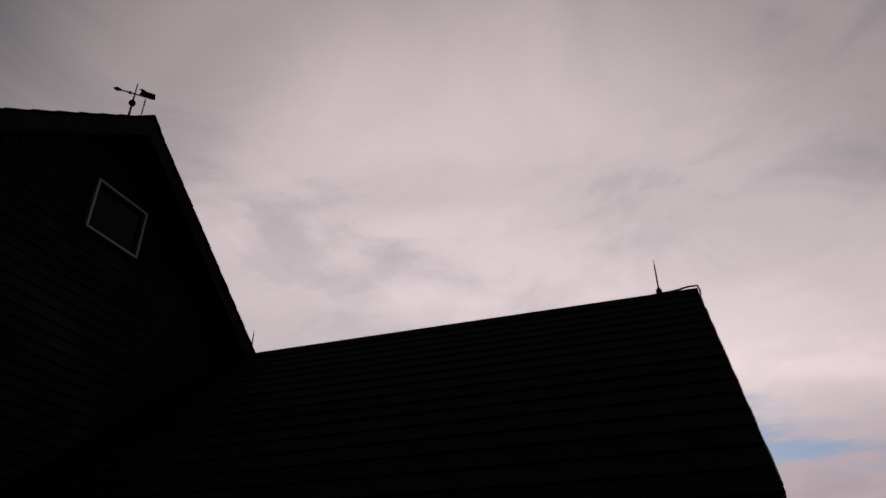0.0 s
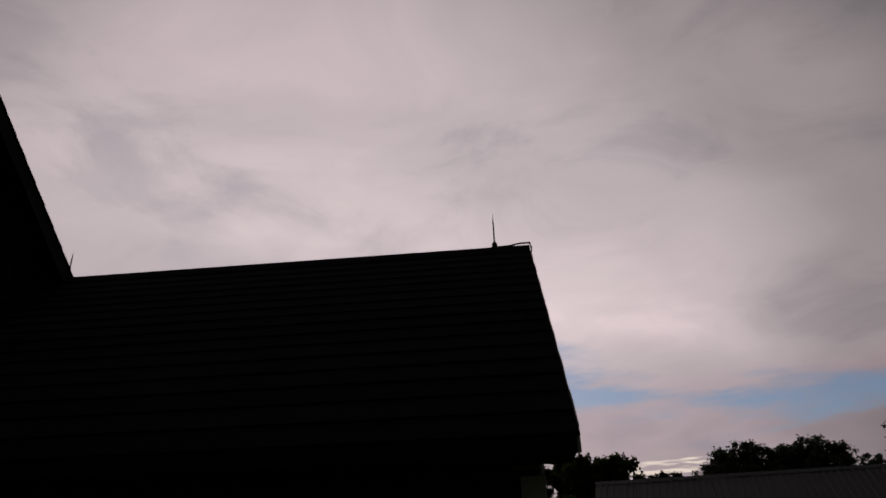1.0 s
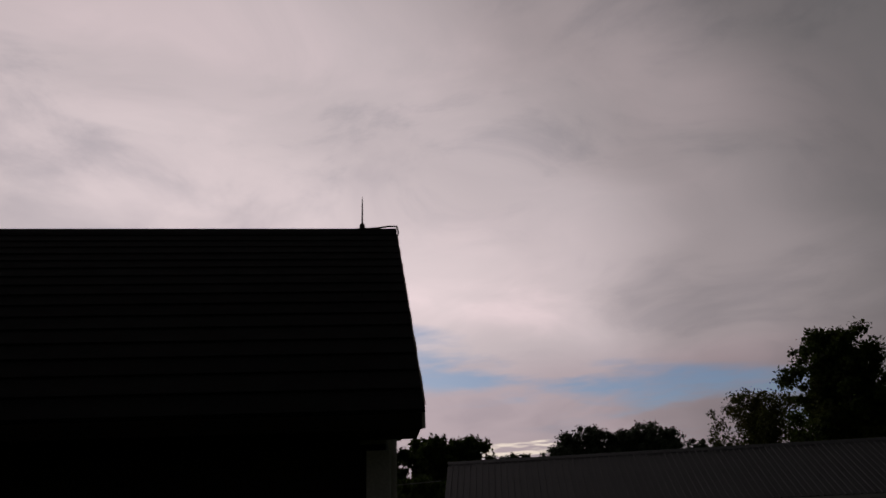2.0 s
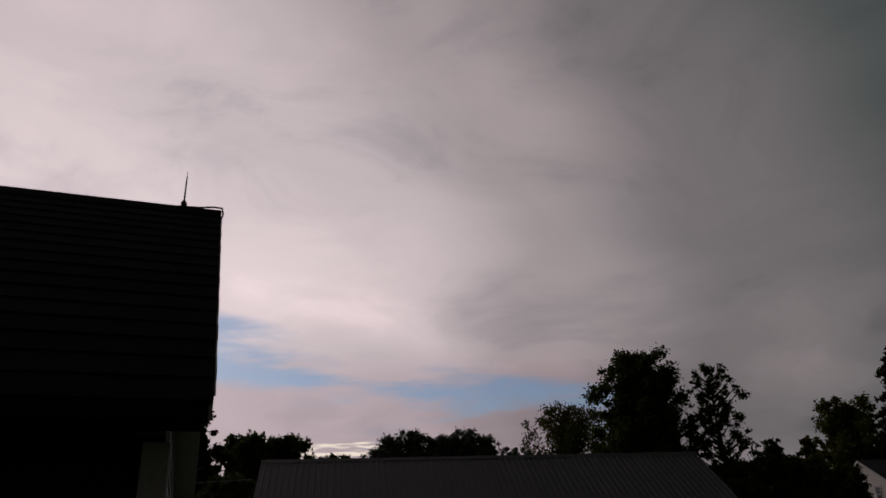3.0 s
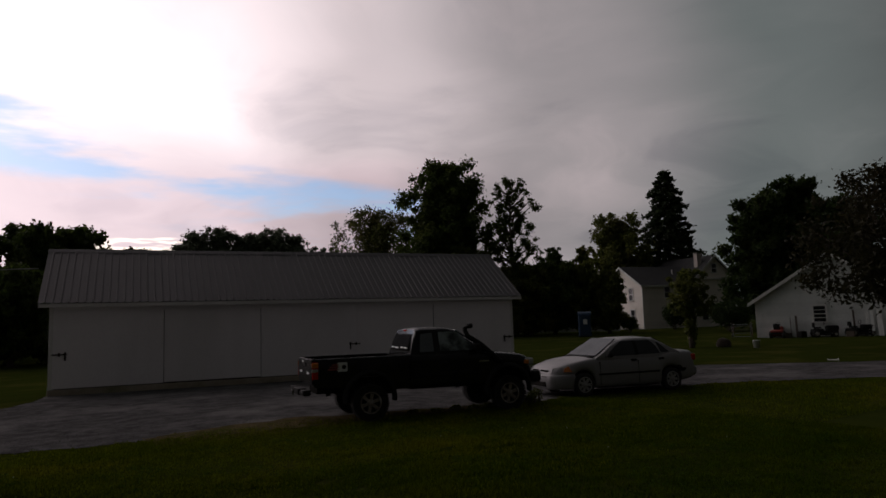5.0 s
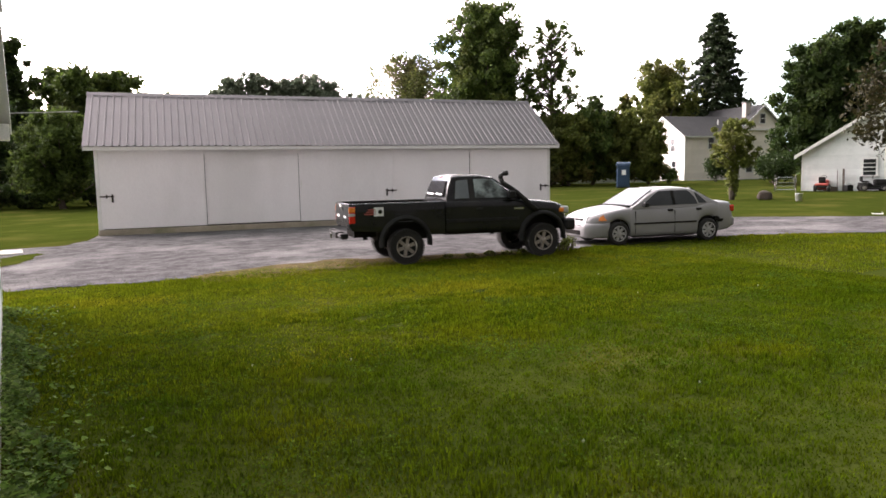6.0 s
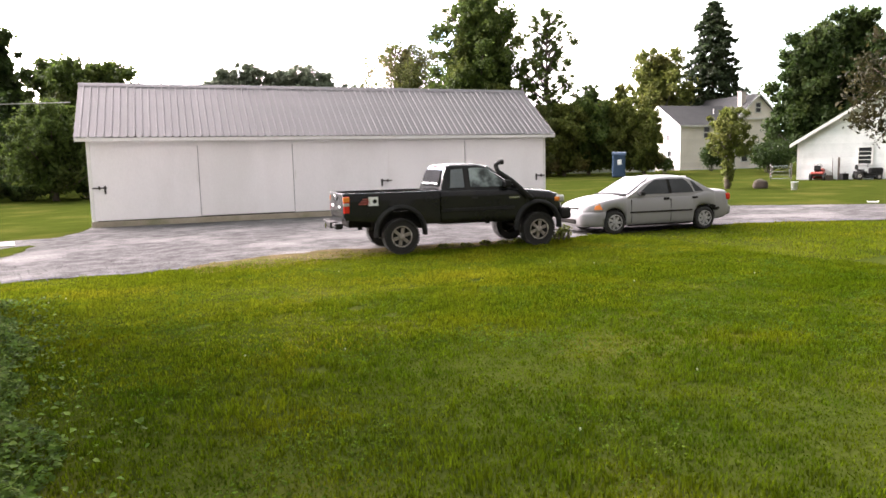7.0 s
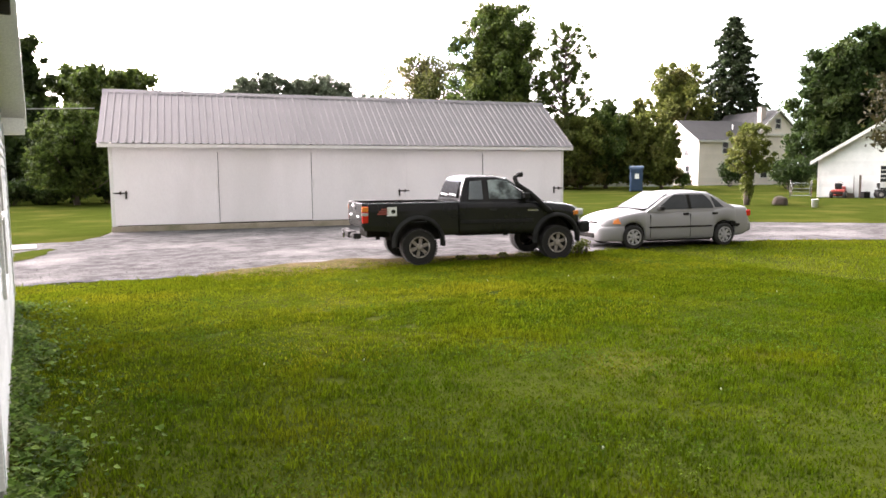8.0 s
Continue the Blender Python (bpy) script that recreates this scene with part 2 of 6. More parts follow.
def box(bm, x0, x1, y0, y1, z0, z1, bevel=0.0, m=None):
    g = bmesh.ops.create_cube(bm, size=1)
    vs = g["verts"]
    for v in vs:
        v.co = Vector(((x0 + x1) / 2 + v.co.x * (x1 - x0), (y0 + y1) / 2 + v.co.y * (y1 - y0), (z0 + z1) / 2 + v.co.z * (z1 - z0)))
    if bevel:
        es = {e for v in vs for e in v.link_edges}
        r = bmesh.ops.bevel(bm, geom=list(es), offset=bevel, segments=1, affect="EDGES")
        vs = list({v for f in r["faces"] for v in f.verts} | {v for v in vs if v.is_valid})
    if m is not None:
        bmesh.ops.transform(bm, matrix=m, verts=vs)
    return bm


def boxed(*a, bevel=0.0, m=None):
    return box(bmesh.new(), *a, bevel=bevel, m=m)


def prism(outline, axis, lo, hi, bm=None):
    """A closed outline in the two other axes, drawn out along axis from lo to hi."""
    bm = bm or bmesh.new()

    def put(p, w):
        q = list(p)
        q.insert("xyz".index(axis), w)
        return bm.verts.new(q)
    a, b = [put(p, lo) for p in outline], [put(p, hi) for p in outline]
    n = len(a)
    bm.faces.new(a)
    bm.faces.new(b[::-1])
    for i in range(n):
        bm.faces.new((a[i], b[i], b[(i + 1) % n], a[(i + 1) % n]))
    return bm


def tube(points, radii, sides=8, bm=None):
    """A round bar through points, tapering by radii."""
    bm = bm or bmesh.new()
    pts = [Vector(p) for p in points]
    rings = []
    for i, p in enumerate(pts):
        d = (pts[min(i + 1, len(pts) - 1)] - pts[max(i - 1, 0)]).normalized()
        s = d.cross(Vector((0.31, 0.17, 0.93)) if abs(d.z) < 0.8 else Vector((0.93, 0.31, 0.1))).normalized()
        u = d.cross(s)
        r = radii[i] if isinstance(radii, (list, tuple)) else radii
        rings.append([bm.verts.new(p + r * (math.cos(k * math.tau / sides) * s + math.sin(k * math.tau / sides) * u)) for k in range(sides)])
    for a, b in zip(rings, rings[1:]):
        for k in range(sides):
            bm.faces.new((a[k], a[(k + 1) % sides], b[(k + 1) % sides], b[k]))
    bm.faces.new(rings[0][::-1])
    bm.faces.new(rings[-1])
    return bm

# ---------------------------------------------------------------- ground, drive


def ground_height(x, y):
    r = math.hypot(x, y)
    s = min(1.0, max(0.0, (r - 42) / 45))
    return 0.55 * s * s * (3 - 2 * s)


def build_ground():
    radii = [0.0] + [1.6 * 1.14 ** i for i in range(59)]
    seg = 96
    verts, faces = [(0, 0, 0)], []
    for r in radii[1:]:
        for k in range(seg):
            a = k * math.tau / seg
            x, y = r * math.sin(a), r * math.cos(a)
            verts.append((x, y, ground_height(x, y)))
    for k in range(seg):
        faces.append((0, 1 + (k + 1) % seg, 1 + k))
    for i in range(len(radii) - 2):
        b = 1 + i * seg
        for k in range(seg):
            k2 = (k + 1) % seg
            faces.append((b + k, b + k2, b + seg + k2, b + seg + k))
    ob = link_mesh("ground", verts, faces, GRASSGROUND, smooth=True)
    return tagged(ob, "mown green lawn with yellowed patches and clover", "lawn", kind="structure")


def ragged(points, step=0.35, amount=0.12):
    """A closed outline with its edges broken up."""
    out = []
    for (x0, y0), (x1, y1) in zip(points, points[1:] + points[:1]):
        n = max(1, int(math.hypot(x1 - x0, y1 - y0) / step))
        for i in range(n):
            x, y = x0 + (x1 - x0) * i / n, y0 + (y1 - y0) * i / n
            out.append((x + amount * noise.noise((x * 1.3, y * 1.3, 1)) * 1.5, y + amount * noise.noise((x * 1.3, y * 1.3, 7)) * 1.5))
    return out


def flat_sheet(name, outline, z, material):
    bm = bmesh.new()
    f = bm.faces.new([bm.verts.new((x, y, z)) for x, y in outline])
    bmesh.ops.triangulate(bm, faces=[f])
    for f in bm.faces:
        if f.normal.z < 0:
            f.normal_flip()
    me = bpy.data.meshes.new(name)
    bm.to_mesh(me)
    bm.free()
    me.materials.append(material)
    return new(name, me)


def along(points, n):
    """n + 1 points at even steps along a line of points, with ragged edges."""
    p = np.array(points, float)
    s = np.r_[0, np.cumsum(np.hypot(*np.diff(p, axis=0).T))]
    q = np.linspace(0, s[-1], n + 1)
    out = np.c_[np.interp(q, s, p[:, 0]), np.interp(q, s, p[:, 1])]
    return [(x + 0.1 * noise.noise((x * 1.3, y * 1.3, 1)), y + 0.22 * noise.noise((x * 1.6, y * 1.6, 7))) for x, y in out]


def drive_sheet():
    n, rows = 220, 6
    a, b = along(DRIVE_NEAR, n), along(DRIVE_FAR[::-1], n)
    verts = [(p[0] + (q[0] - p[0]) * k / rows, p[1] + (q[1] - p[1]) * k / rows, 0.012) for p, q in zip(a, b) for k in range(rows + 1)]
    w = rows + 1
    return link_mesh("drive", verts, [(i * w + k, (i + 1) * w + k, (i + 1) * w + k + 1, i * w + k + 1) for i in range(n) for k in range(rows)], GRAVEL)


build_ground()
DRIVE_NEAR = [(-14, 14.3), (0.4, 13.6), (2.9, 13.15), (5.7, 13.0), (8.0, 12.75), (11.0, 12.25), (14.0, 12.0), (17.6, 11.6), (20.9, 9.5), (26, 5.4), (40, -7)]
DRIVE_FAR = [(46, -2), (33, 7.6), (27.5, 12.4), (23.8, 16.0), (20.8, 19.6), (19.75, 22.2), (2.9, 25.55), (2.3, 23.6), (1.7, 22.4), (-14, 22.2)]
tagged(drive_sheet(), "pale worn gravel driveway with ragged grass edges", "driveway", kind="structure")
tagged(flat_sheet("grass_tongue", ragged([(0.1, 17.6), (0.55, 18.2), (1.0, 20.0), (0.95, 20.45), (0.5, 20.3), (0.1, 19.6)], 0.2, 0.1), 0.022, GRASSGROUND),
       "small tongue of grass growing into the gravel", "grass", kind="structure")
VERGE = mat("dry_tan_verge", (0.105, 0.080, 0.044), (0.066, 0.056, 0.026), scale=2.4, rough=0.95, bump=0.9, fine=24, c3=(0.052, 0.058, 0.012), blotch=1.1, spec=0.0, grain=1.8)
verge = [(2.9, 13.0), (4.2, 12.75), (6.0, 12.5), (8.0, 12.3), (10.5, 12.0), (11.4, 12.3), (9.5, 12.85), (7.6, 13.5), (6.2, 14.0), (4.8, 13.85), (3.6, 13.45)]
tagged(flat_sheet("dirt_verge", ragged(verge, 0.15, 0.16), 0.020, VERGE), "bare tan dirt and dead grass beside the gravel", "verge", kind="structure")
slab = tagged(part("concrete_slab", boxed(-1.6, 0.62, 20.5, 21.7, -0.1, 0.05, bevel=0.02), CONCRETE), "pale weathered concrete slab flush with the gravel", "slab", kind="structure")

# ---------------------------------------------------------------- the barn beside the camera: low wing and tall main part
WX, WX0 = 0.17, -5.95            # gable wall of the wing; gable wall of the main part
WY0, WY1, WAY, WAZ = 4.12, 11.28, 7.7, 5.77
EAVE_Y, EAVE_Z = 3.77, 2.77
SLOPE = (WAZ - EAVE_Z) / (WAY - EAVE_Y)
RAKE = 0.40                      # outer plane of the wing's gable overhang
MAY, MAZ, MHALF, MSLOPE = 4.9, 7.87, 4.4, 0.755
MRAKE = -5.64


def gable_wall(name, x0, x1, y0, y1, apex_y, apex_z, slope, parent, under=0.14, material=WHITE):
    top = lambda y: apex_z - under - abs(y - apex_y) * slope
    return part(name, prism([(y0, 0), (y1, 0), (y1, top(y1)), (apex_y, apex_z - under), (y0, top(y0))], "x", x0, x1), material, parent)


def clapboards(parent, x, y0, y1, apex_y, apex_z, slope, z0, step, holes=(), material=WHITE):
    """Boards one by one up a gable, each lapping the one below, left out where openings are."""
    z = z0
    while z < apex_z - 0.3:
        half = (apex_z - 0.2 - z - step) / slope
        a, b = max(y0, apex_y - half), min(y1, apex_y + half)
        spans = [(a, b)]
        for h0, h1, hz0, hz1 in holes:
            if z + step > hz0 and z < hz1:
                spans = [s for p, q in spans for s in ((p, min(q, h0)), (max(p, h1), q)) if s[1] - s[0] > 0.05]
        for p, q in spans:
            if q - p > 0.1:
                verts = [(x, p, z), (x, q, z), (x + 0.022, q, z), (x + 0.022, p, z), (x, p, z + step + 0.015), (x, q, z + step + 0.015),
                         (x + 0.007, q, z + step + 0.015), (x + 0.007, p, z + step + 0.015)]
                link_mesh("clapboard", verts, [(0, 1, 2, 3), (3, 2, 6, 7), (7, 6, 5, 4), (0, 3, 7, 4), (1, 5, 6, 2)], material, parent)
        z += step


def shingle_courses(parent, x0, x1, y_low, z_low, y_top, z_top, step=0.28):
    """Courses of shingle, each a thin lapped strip."""
    n = int(math.hypot(y_top - y_low, z_top - z_low) / step)
    for i in range(n):
        a, b = i / n, (i + 1.12) / n
        b = min(b, 1.0)
        p = lambda f, up: (y_low + (y_top - y_low) * f, z_low + (z_top - z_low) * f + up)
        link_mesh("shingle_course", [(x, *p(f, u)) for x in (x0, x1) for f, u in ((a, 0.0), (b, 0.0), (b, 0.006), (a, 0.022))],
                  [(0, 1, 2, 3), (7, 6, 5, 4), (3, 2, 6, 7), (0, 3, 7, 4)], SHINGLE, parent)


def rod(x, y, z, height, label):
    t = thing("lightning_rod", pose(x, y, z), label, "lightning rod", "lightning rods on the barn")
    part("base", tube([(0, 0, -0.02), (0, 0, 0.02), (0, 0, 0.05)], [0.035, 0.035, 0.014], 10), BRASS, t)
    part("spike", tube([(0, 0, 0.04), (0, 0, height * 0.7), (0, 0, height)], [0.011, 0.009, 0.001], 8), BRASS, t)
    return t


def build_barn():
    barn = thing("barn", pose(0, 0, 0), "dark-sided barn with white gabled wing end and dark shingle roof", "barn")
    gable_wall("wall", WX - 0.16, WX, WY0, WY1, WAY, WAZ, SLOPE, barn, material=BARNWHITE)
    eave_top = lambda y: WAZ - 0.14 - abs(y - WAY) * SLOPE
    part("wall", boxed(WX0, WX - 0.16, WY0, WY0 + 0.16, 0, eave_top(WY0)), DARKSIDE_SHADE, barn)
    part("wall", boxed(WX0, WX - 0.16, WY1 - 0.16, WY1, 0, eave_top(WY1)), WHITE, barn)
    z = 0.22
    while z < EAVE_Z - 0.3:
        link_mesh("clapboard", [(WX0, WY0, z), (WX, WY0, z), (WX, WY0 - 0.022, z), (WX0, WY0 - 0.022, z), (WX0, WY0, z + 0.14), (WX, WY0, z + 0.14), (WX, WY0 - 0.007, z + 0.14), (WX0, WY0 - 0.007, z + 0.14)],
                  [(0, 1, 2, 3), (3, 2, 6, 7), (4, 7, 6, 5), (0, 3, 7, 4), (1, 5, 6, 2)], DARKSIDE_SHADE, barn)
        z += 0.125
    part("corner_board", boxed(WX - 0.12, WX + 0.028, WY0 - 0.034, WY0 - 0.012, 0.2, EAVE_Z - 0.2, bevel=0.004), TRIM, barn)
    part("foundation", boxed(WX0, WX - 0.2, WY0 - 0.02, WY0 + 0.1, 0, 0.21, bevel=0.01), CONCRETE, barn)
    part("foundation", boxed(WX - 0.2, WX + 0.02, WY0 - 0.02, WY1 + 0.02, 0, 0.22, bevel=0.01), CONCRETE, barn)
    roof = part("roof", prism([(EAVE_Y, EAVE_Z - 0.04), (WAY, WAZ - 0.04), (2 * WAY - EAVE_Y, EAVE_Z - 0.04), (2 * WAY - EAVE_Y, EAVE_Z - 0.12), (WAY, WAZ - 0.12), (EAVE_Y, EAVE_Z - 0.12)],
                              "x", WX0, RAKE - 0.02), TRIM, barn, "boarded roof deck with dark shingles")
    # dark board over the pale deck edge, for the shade along the eave
    part("eave_fascia", boxed(WX0, RAKE - 0.022, EAVE_Y - 0.018, EAVE_Y - 0.002, EAVE_Z - 0.13, EAVE_Z - 0.038), DARKSIDE_SHADE, barn)
    for s in (1, -1):
        shingle_courses(roof, WX0, RAKE, WAY - s * (WAY - EAVE_Y + 0.02), EAVE_Z - 0.035, WAY, WAZ - 0.03)
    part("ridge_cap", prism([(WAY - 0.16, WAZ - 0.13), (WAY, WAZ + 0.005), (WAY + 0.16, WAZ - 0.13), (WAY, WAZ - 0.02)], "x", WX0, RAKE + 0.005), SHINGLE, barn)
    for s in (1, -1):
        y = lambda d: WAY + s * d
        h = WAY - EAVE_Y
        zt = lambda d: WAZ - 0.035 - d * SLOPE
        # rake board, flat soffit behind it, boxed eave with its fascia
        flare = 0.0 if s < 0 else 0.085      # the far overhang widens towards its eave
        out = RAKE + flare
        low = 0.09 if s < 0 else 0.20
        link_mesh("rake_board", [(x + f, y(d), zt(d) - dz) for x in (RAKE - 0.025, RAKE) for d, f, dz in ((0, 0, 0), (h, flare, 0), (h, flare, low), (0, 0, 0.24))],
                  [(0, 1, 2, 3), (7, 6, 5, 4), (0, 4, 5, 1), (1, 5, 6, 2), (2, 6, 7, 3), (3, 7, 4, 0)], TRIM, barn, "pale painted rake board")
        if s < 0:
            part("rake_soffit", prism([(y(0), zt(0) - 0.14), (y(h - 0.3), zt(h - 0.3) - 0.14), (y(h - 0.3), zt(h - 0.3) - 0.165), (y(0), zt(0) - 0.165)], "x", WX, RAKE - 0.025), TRIM, barn)
        else:
            ends = ((0, RAKE - 0.027), (h - 0.02, RAKE - 0.027 + flare))
            link_mesh("rake_soffit", [(x, y(d), zt(d) - dz) for d, xo in ends for x in (WX, xo) for dz in (0.09, 0.165)],
                      [(0, 2, 6, 4), (1, 5, 7, 3), (0, 1, 3, 2), (4, 6, 7, 5), (0, 4, 5, 1), (2, 3, 7, 6)], TRIM, barn, "pale painted soffit")
        e0, e1 = sorted((y(h - 0.02), y(WAY - WY0)))
        # near eave box has its shade as dark colour; the far one stays pale
        part("eave_box", boxed(WX0, out - 0.03, e0, e1, EAVE_Z - (0.135 if s < 0 else 0.33), EAVE_Z - 0.11, bevel=0.006), DARKSIDE_SHADE if s < 0 else TRIM, barn, "boxed eave with flat soffit")
        c0, c1 = sorted((y(WAY - WY0 + 0.01), y(WAY - WY0 - 0.13)))
        part("corner_board", boxed(WX, WX + 0.032, c0, c1, 0.2, EAVE_Z - 0.2, bevel=0.004), BARNWHITE, barn)
    win = part("window", boxed(WX - 0.02, WX + 0.012, 6.55, 7.45, 0.95, 2.05), DARKGLASS, barn, "dark sash window in white trim")
    for a in ((6.43, 6.55, 0.86, 2.16), (7.45, 7.57, 0.86, 2.16), (6.55, 7.45, 2.05, 2.16), (6.55, 7.45, 0.86, 0.95), (6.55, 7.45, 1.48, 1.53)):
        part("frame", boxed(WX, WX + 0.045, *a, bevel=0.004), TRIM, win)
    clapboards(barn, WX, WY0 + 0.13, WY1 - 0.13, WAY, WAZ, SLOPE, 0.22, 0.125, holes=((6.43, 7.57, 0.86, 2.16),), material=BARNWHITE)
    # tall main part
    zt = lambda d: MAZ - d * MSLOPE
    gable_wall("main_wall", WX0 - 0.18, WX0, MAY - MHALF + 0.35, MAY + MHALF - 0.35, MAY, MAZ, MSLOPE, barn, material=DARKSIDE_SHADE)
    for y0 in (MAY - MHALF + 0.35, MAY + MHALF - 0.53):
        part("main_wall", boxed(-17, WX0 - 0.18, y0, y0 + 0.18, 0, zt(MHALF - 0.35) - 0.14), DARKSIDE_SHADE, barn)
    gable_wall("main_wall", -17.18, -17, MAY - MHALF + 0.35, MAY + MHALF - 0.35, MAY, MAZ, MSLOPE, barn, material=DARKSIDE_SHADE)
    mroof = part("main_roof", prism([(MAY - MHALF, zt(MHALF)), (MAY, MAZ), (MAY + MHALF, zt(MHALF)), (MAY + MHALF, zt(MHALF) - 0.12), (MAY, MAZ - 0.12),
                                     (MAY - MHALF, zt(MHALF) - 0.12)], "x", -17.4, MRAKE - 0.02), DARKSIDE_SHADE, barn, "boarded roof deck with dark shingles")
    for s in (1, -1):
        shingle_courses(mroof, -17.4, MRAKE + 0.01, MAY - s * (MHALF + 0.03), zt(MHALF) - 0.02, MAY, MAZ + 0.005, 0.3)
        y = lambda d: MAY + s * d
        # rake board and soffit carry their shade in the dark colour
        part("main_rake_board", prism([(y(0), zt(0) - 0.03), (y(MHALF), zt(MHALF) - 0.03), (y(MHALF), zt(MHALF) - 0.24), (y(0), zt(0) - 0.27)], "x", MRAKE - 0.025, MRAKE), DARKSIDE_SHADE, barn)
        part("main_rake_soffit", prism([(y(0), zt(0) - 0.16), (y(MHALF), zt(MHALF) - 0.16), (y(MHALF), zt(MHALF) - 0.18), (y(0), zt(0) - 0.18)], "x", WX0, MRAKE - 0.025), DARKSIDE_SHADE, barn)
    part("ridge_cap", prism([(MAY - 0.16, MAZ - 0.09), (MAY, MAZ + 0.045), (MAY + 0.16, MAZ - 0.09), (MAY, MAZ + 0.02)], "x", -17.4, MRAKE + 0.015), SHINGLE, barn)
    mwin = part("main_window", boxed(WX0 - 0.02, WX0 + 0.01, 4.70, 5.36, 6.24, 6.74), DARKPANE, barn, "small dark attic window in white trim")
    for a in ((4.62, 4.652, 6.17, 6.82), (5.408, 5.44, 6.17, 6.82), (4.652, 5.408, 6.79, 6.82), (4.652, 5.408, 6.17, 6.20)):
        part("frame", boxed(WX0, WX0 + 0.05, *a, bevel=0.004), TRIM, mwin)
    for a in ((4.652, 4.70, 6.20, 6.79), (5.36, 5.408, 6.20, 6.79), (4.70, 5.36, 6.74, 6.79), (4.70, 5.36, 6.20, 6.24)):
        part("sash", boxed(WX0, WX0 + 0.03, *a, bevel=0.004), DARKSIDE_SHADE, mwin)
    clapboards(barn, WX0, MAY - MHALF + 0.36, MAY + MHALF - 0.36, MAY, MAZ, MSLOPE, 0.2, 0.13, holes=((4.61, 5.45, 6.16, 6.83),), material=DARKSIDE_SHADE)
    # lightning cable over the ridge end and down the rake, slack between its clips
    pts = [(RAKE - 0.5, WAY, WAZ - 0.005), (RAKE - 0.25, WAY, WAZ + 0.01), (RAKE - 0.10, WAY, WAZ + 0.035), (RAKE + 0.01, WAY - 0.03, WAZ + 0.02), (RAKE + 0.025, WAY - 0.12, WAZ - 0.10)]
    for i in range(1, 33):
        d = 0.12 + i * 0.115
        pts.append((RAKE + 0.003 + 0.004 * abs(math.sin(i * 0.8)), WAY - d, WAZ - d * SLOPE - 0.05 + 0.010 * math.sin(i * 1.3)))
    part("lightning_cable", tube(pts, 0.011, 6), BRASS, barn, "slack weathered lightning cable along the rake")
    return barn


barn = build_barn()
rod(-0.03, WAY, WAZ + 0.03, 0.45, "thin pointed lightning rod on the wing's ridge")
rod(-5.75, 7.75, 5.76, 0.42, "thin pointed lightning rod where the roofs meet")


def weather_vane():
    v = thing("weather_vane", pose(-6.0, MAY, MAZ + 0.03), "black iron weather vane with arrow on the barn ridge", "weather vane")
    part("post", tube([(0, -0.06, -0.03), (0, -0.06, 0.26), (0, -0.06, 0.6)], [0.016, 0.013, 0.006], 8), BLACKIRON, v)
    bm = bmesh.new()
    bmesh.ops.create_uvsphere(bm, u_segments=12, v_segments=8, radius=0.045)
    bmesh.ops.translate(bm, vec=(0, -0.06, 0.27), verts=bm.verts)
    part("ball", bm, BLACKIRON, v, smooth=True)
    d = Vector((0.30, 0.32, 0)).normalized()
    a, b = Vector((-0.14, -0.22, 0.42)), Vector((0.16, 0.10, 0.42))
    part("shaft", tube([a, b], 0.009, 6), BLACKIRON, v)
    part("arrow_head", tube([a - d * 0.05, a, a + d * 0.05], [0.001, 0.028, 0.012], 6), BLACKIRON, v)
    part("collar", tube([a + d * 0.14, a + d * 0.17], [0.02, 0.02], 6), BLACKIRON, v)
    plate = bmesh.new()
    outline = [(0, 0.0), (0.02, 0.075), (-0.01, 0.10), (0.03, 0.115), (0.07, 0.09), (0.19, 0.085), (0.20, 0.0)]
    s = a + d * 0.26
    n = d.cross(Vector((0, 0, 1))) * 0.006
    lo, hi = [[plate.verts.new(s + d * u + Vector((0, 0, w)) + k * n) for u, w in outline] for k in (-1, 1)]
    plate.faces.new(lo)
    plate.faces.new(hi[::-1])
    for i in range(len(lo)):
        j = (i + 1) % len(lo)
        plate.faces.new((lo[i], hi[i], hi[j], lo[j]))
    part("figure_plate", plate, BLACKIRON, v)
    part("brace", tube([(0.06, 0.07, -0.03), (0.06, 0.07, 0.42)], 0.008, 6), BLACKIRON, v)


weather_vane()

# ---------------------------------------------------------------- long white garage across the drive
GL, GD, GEAVE, GRIDGE = 17.155, 4.94, 2.99, 4.995


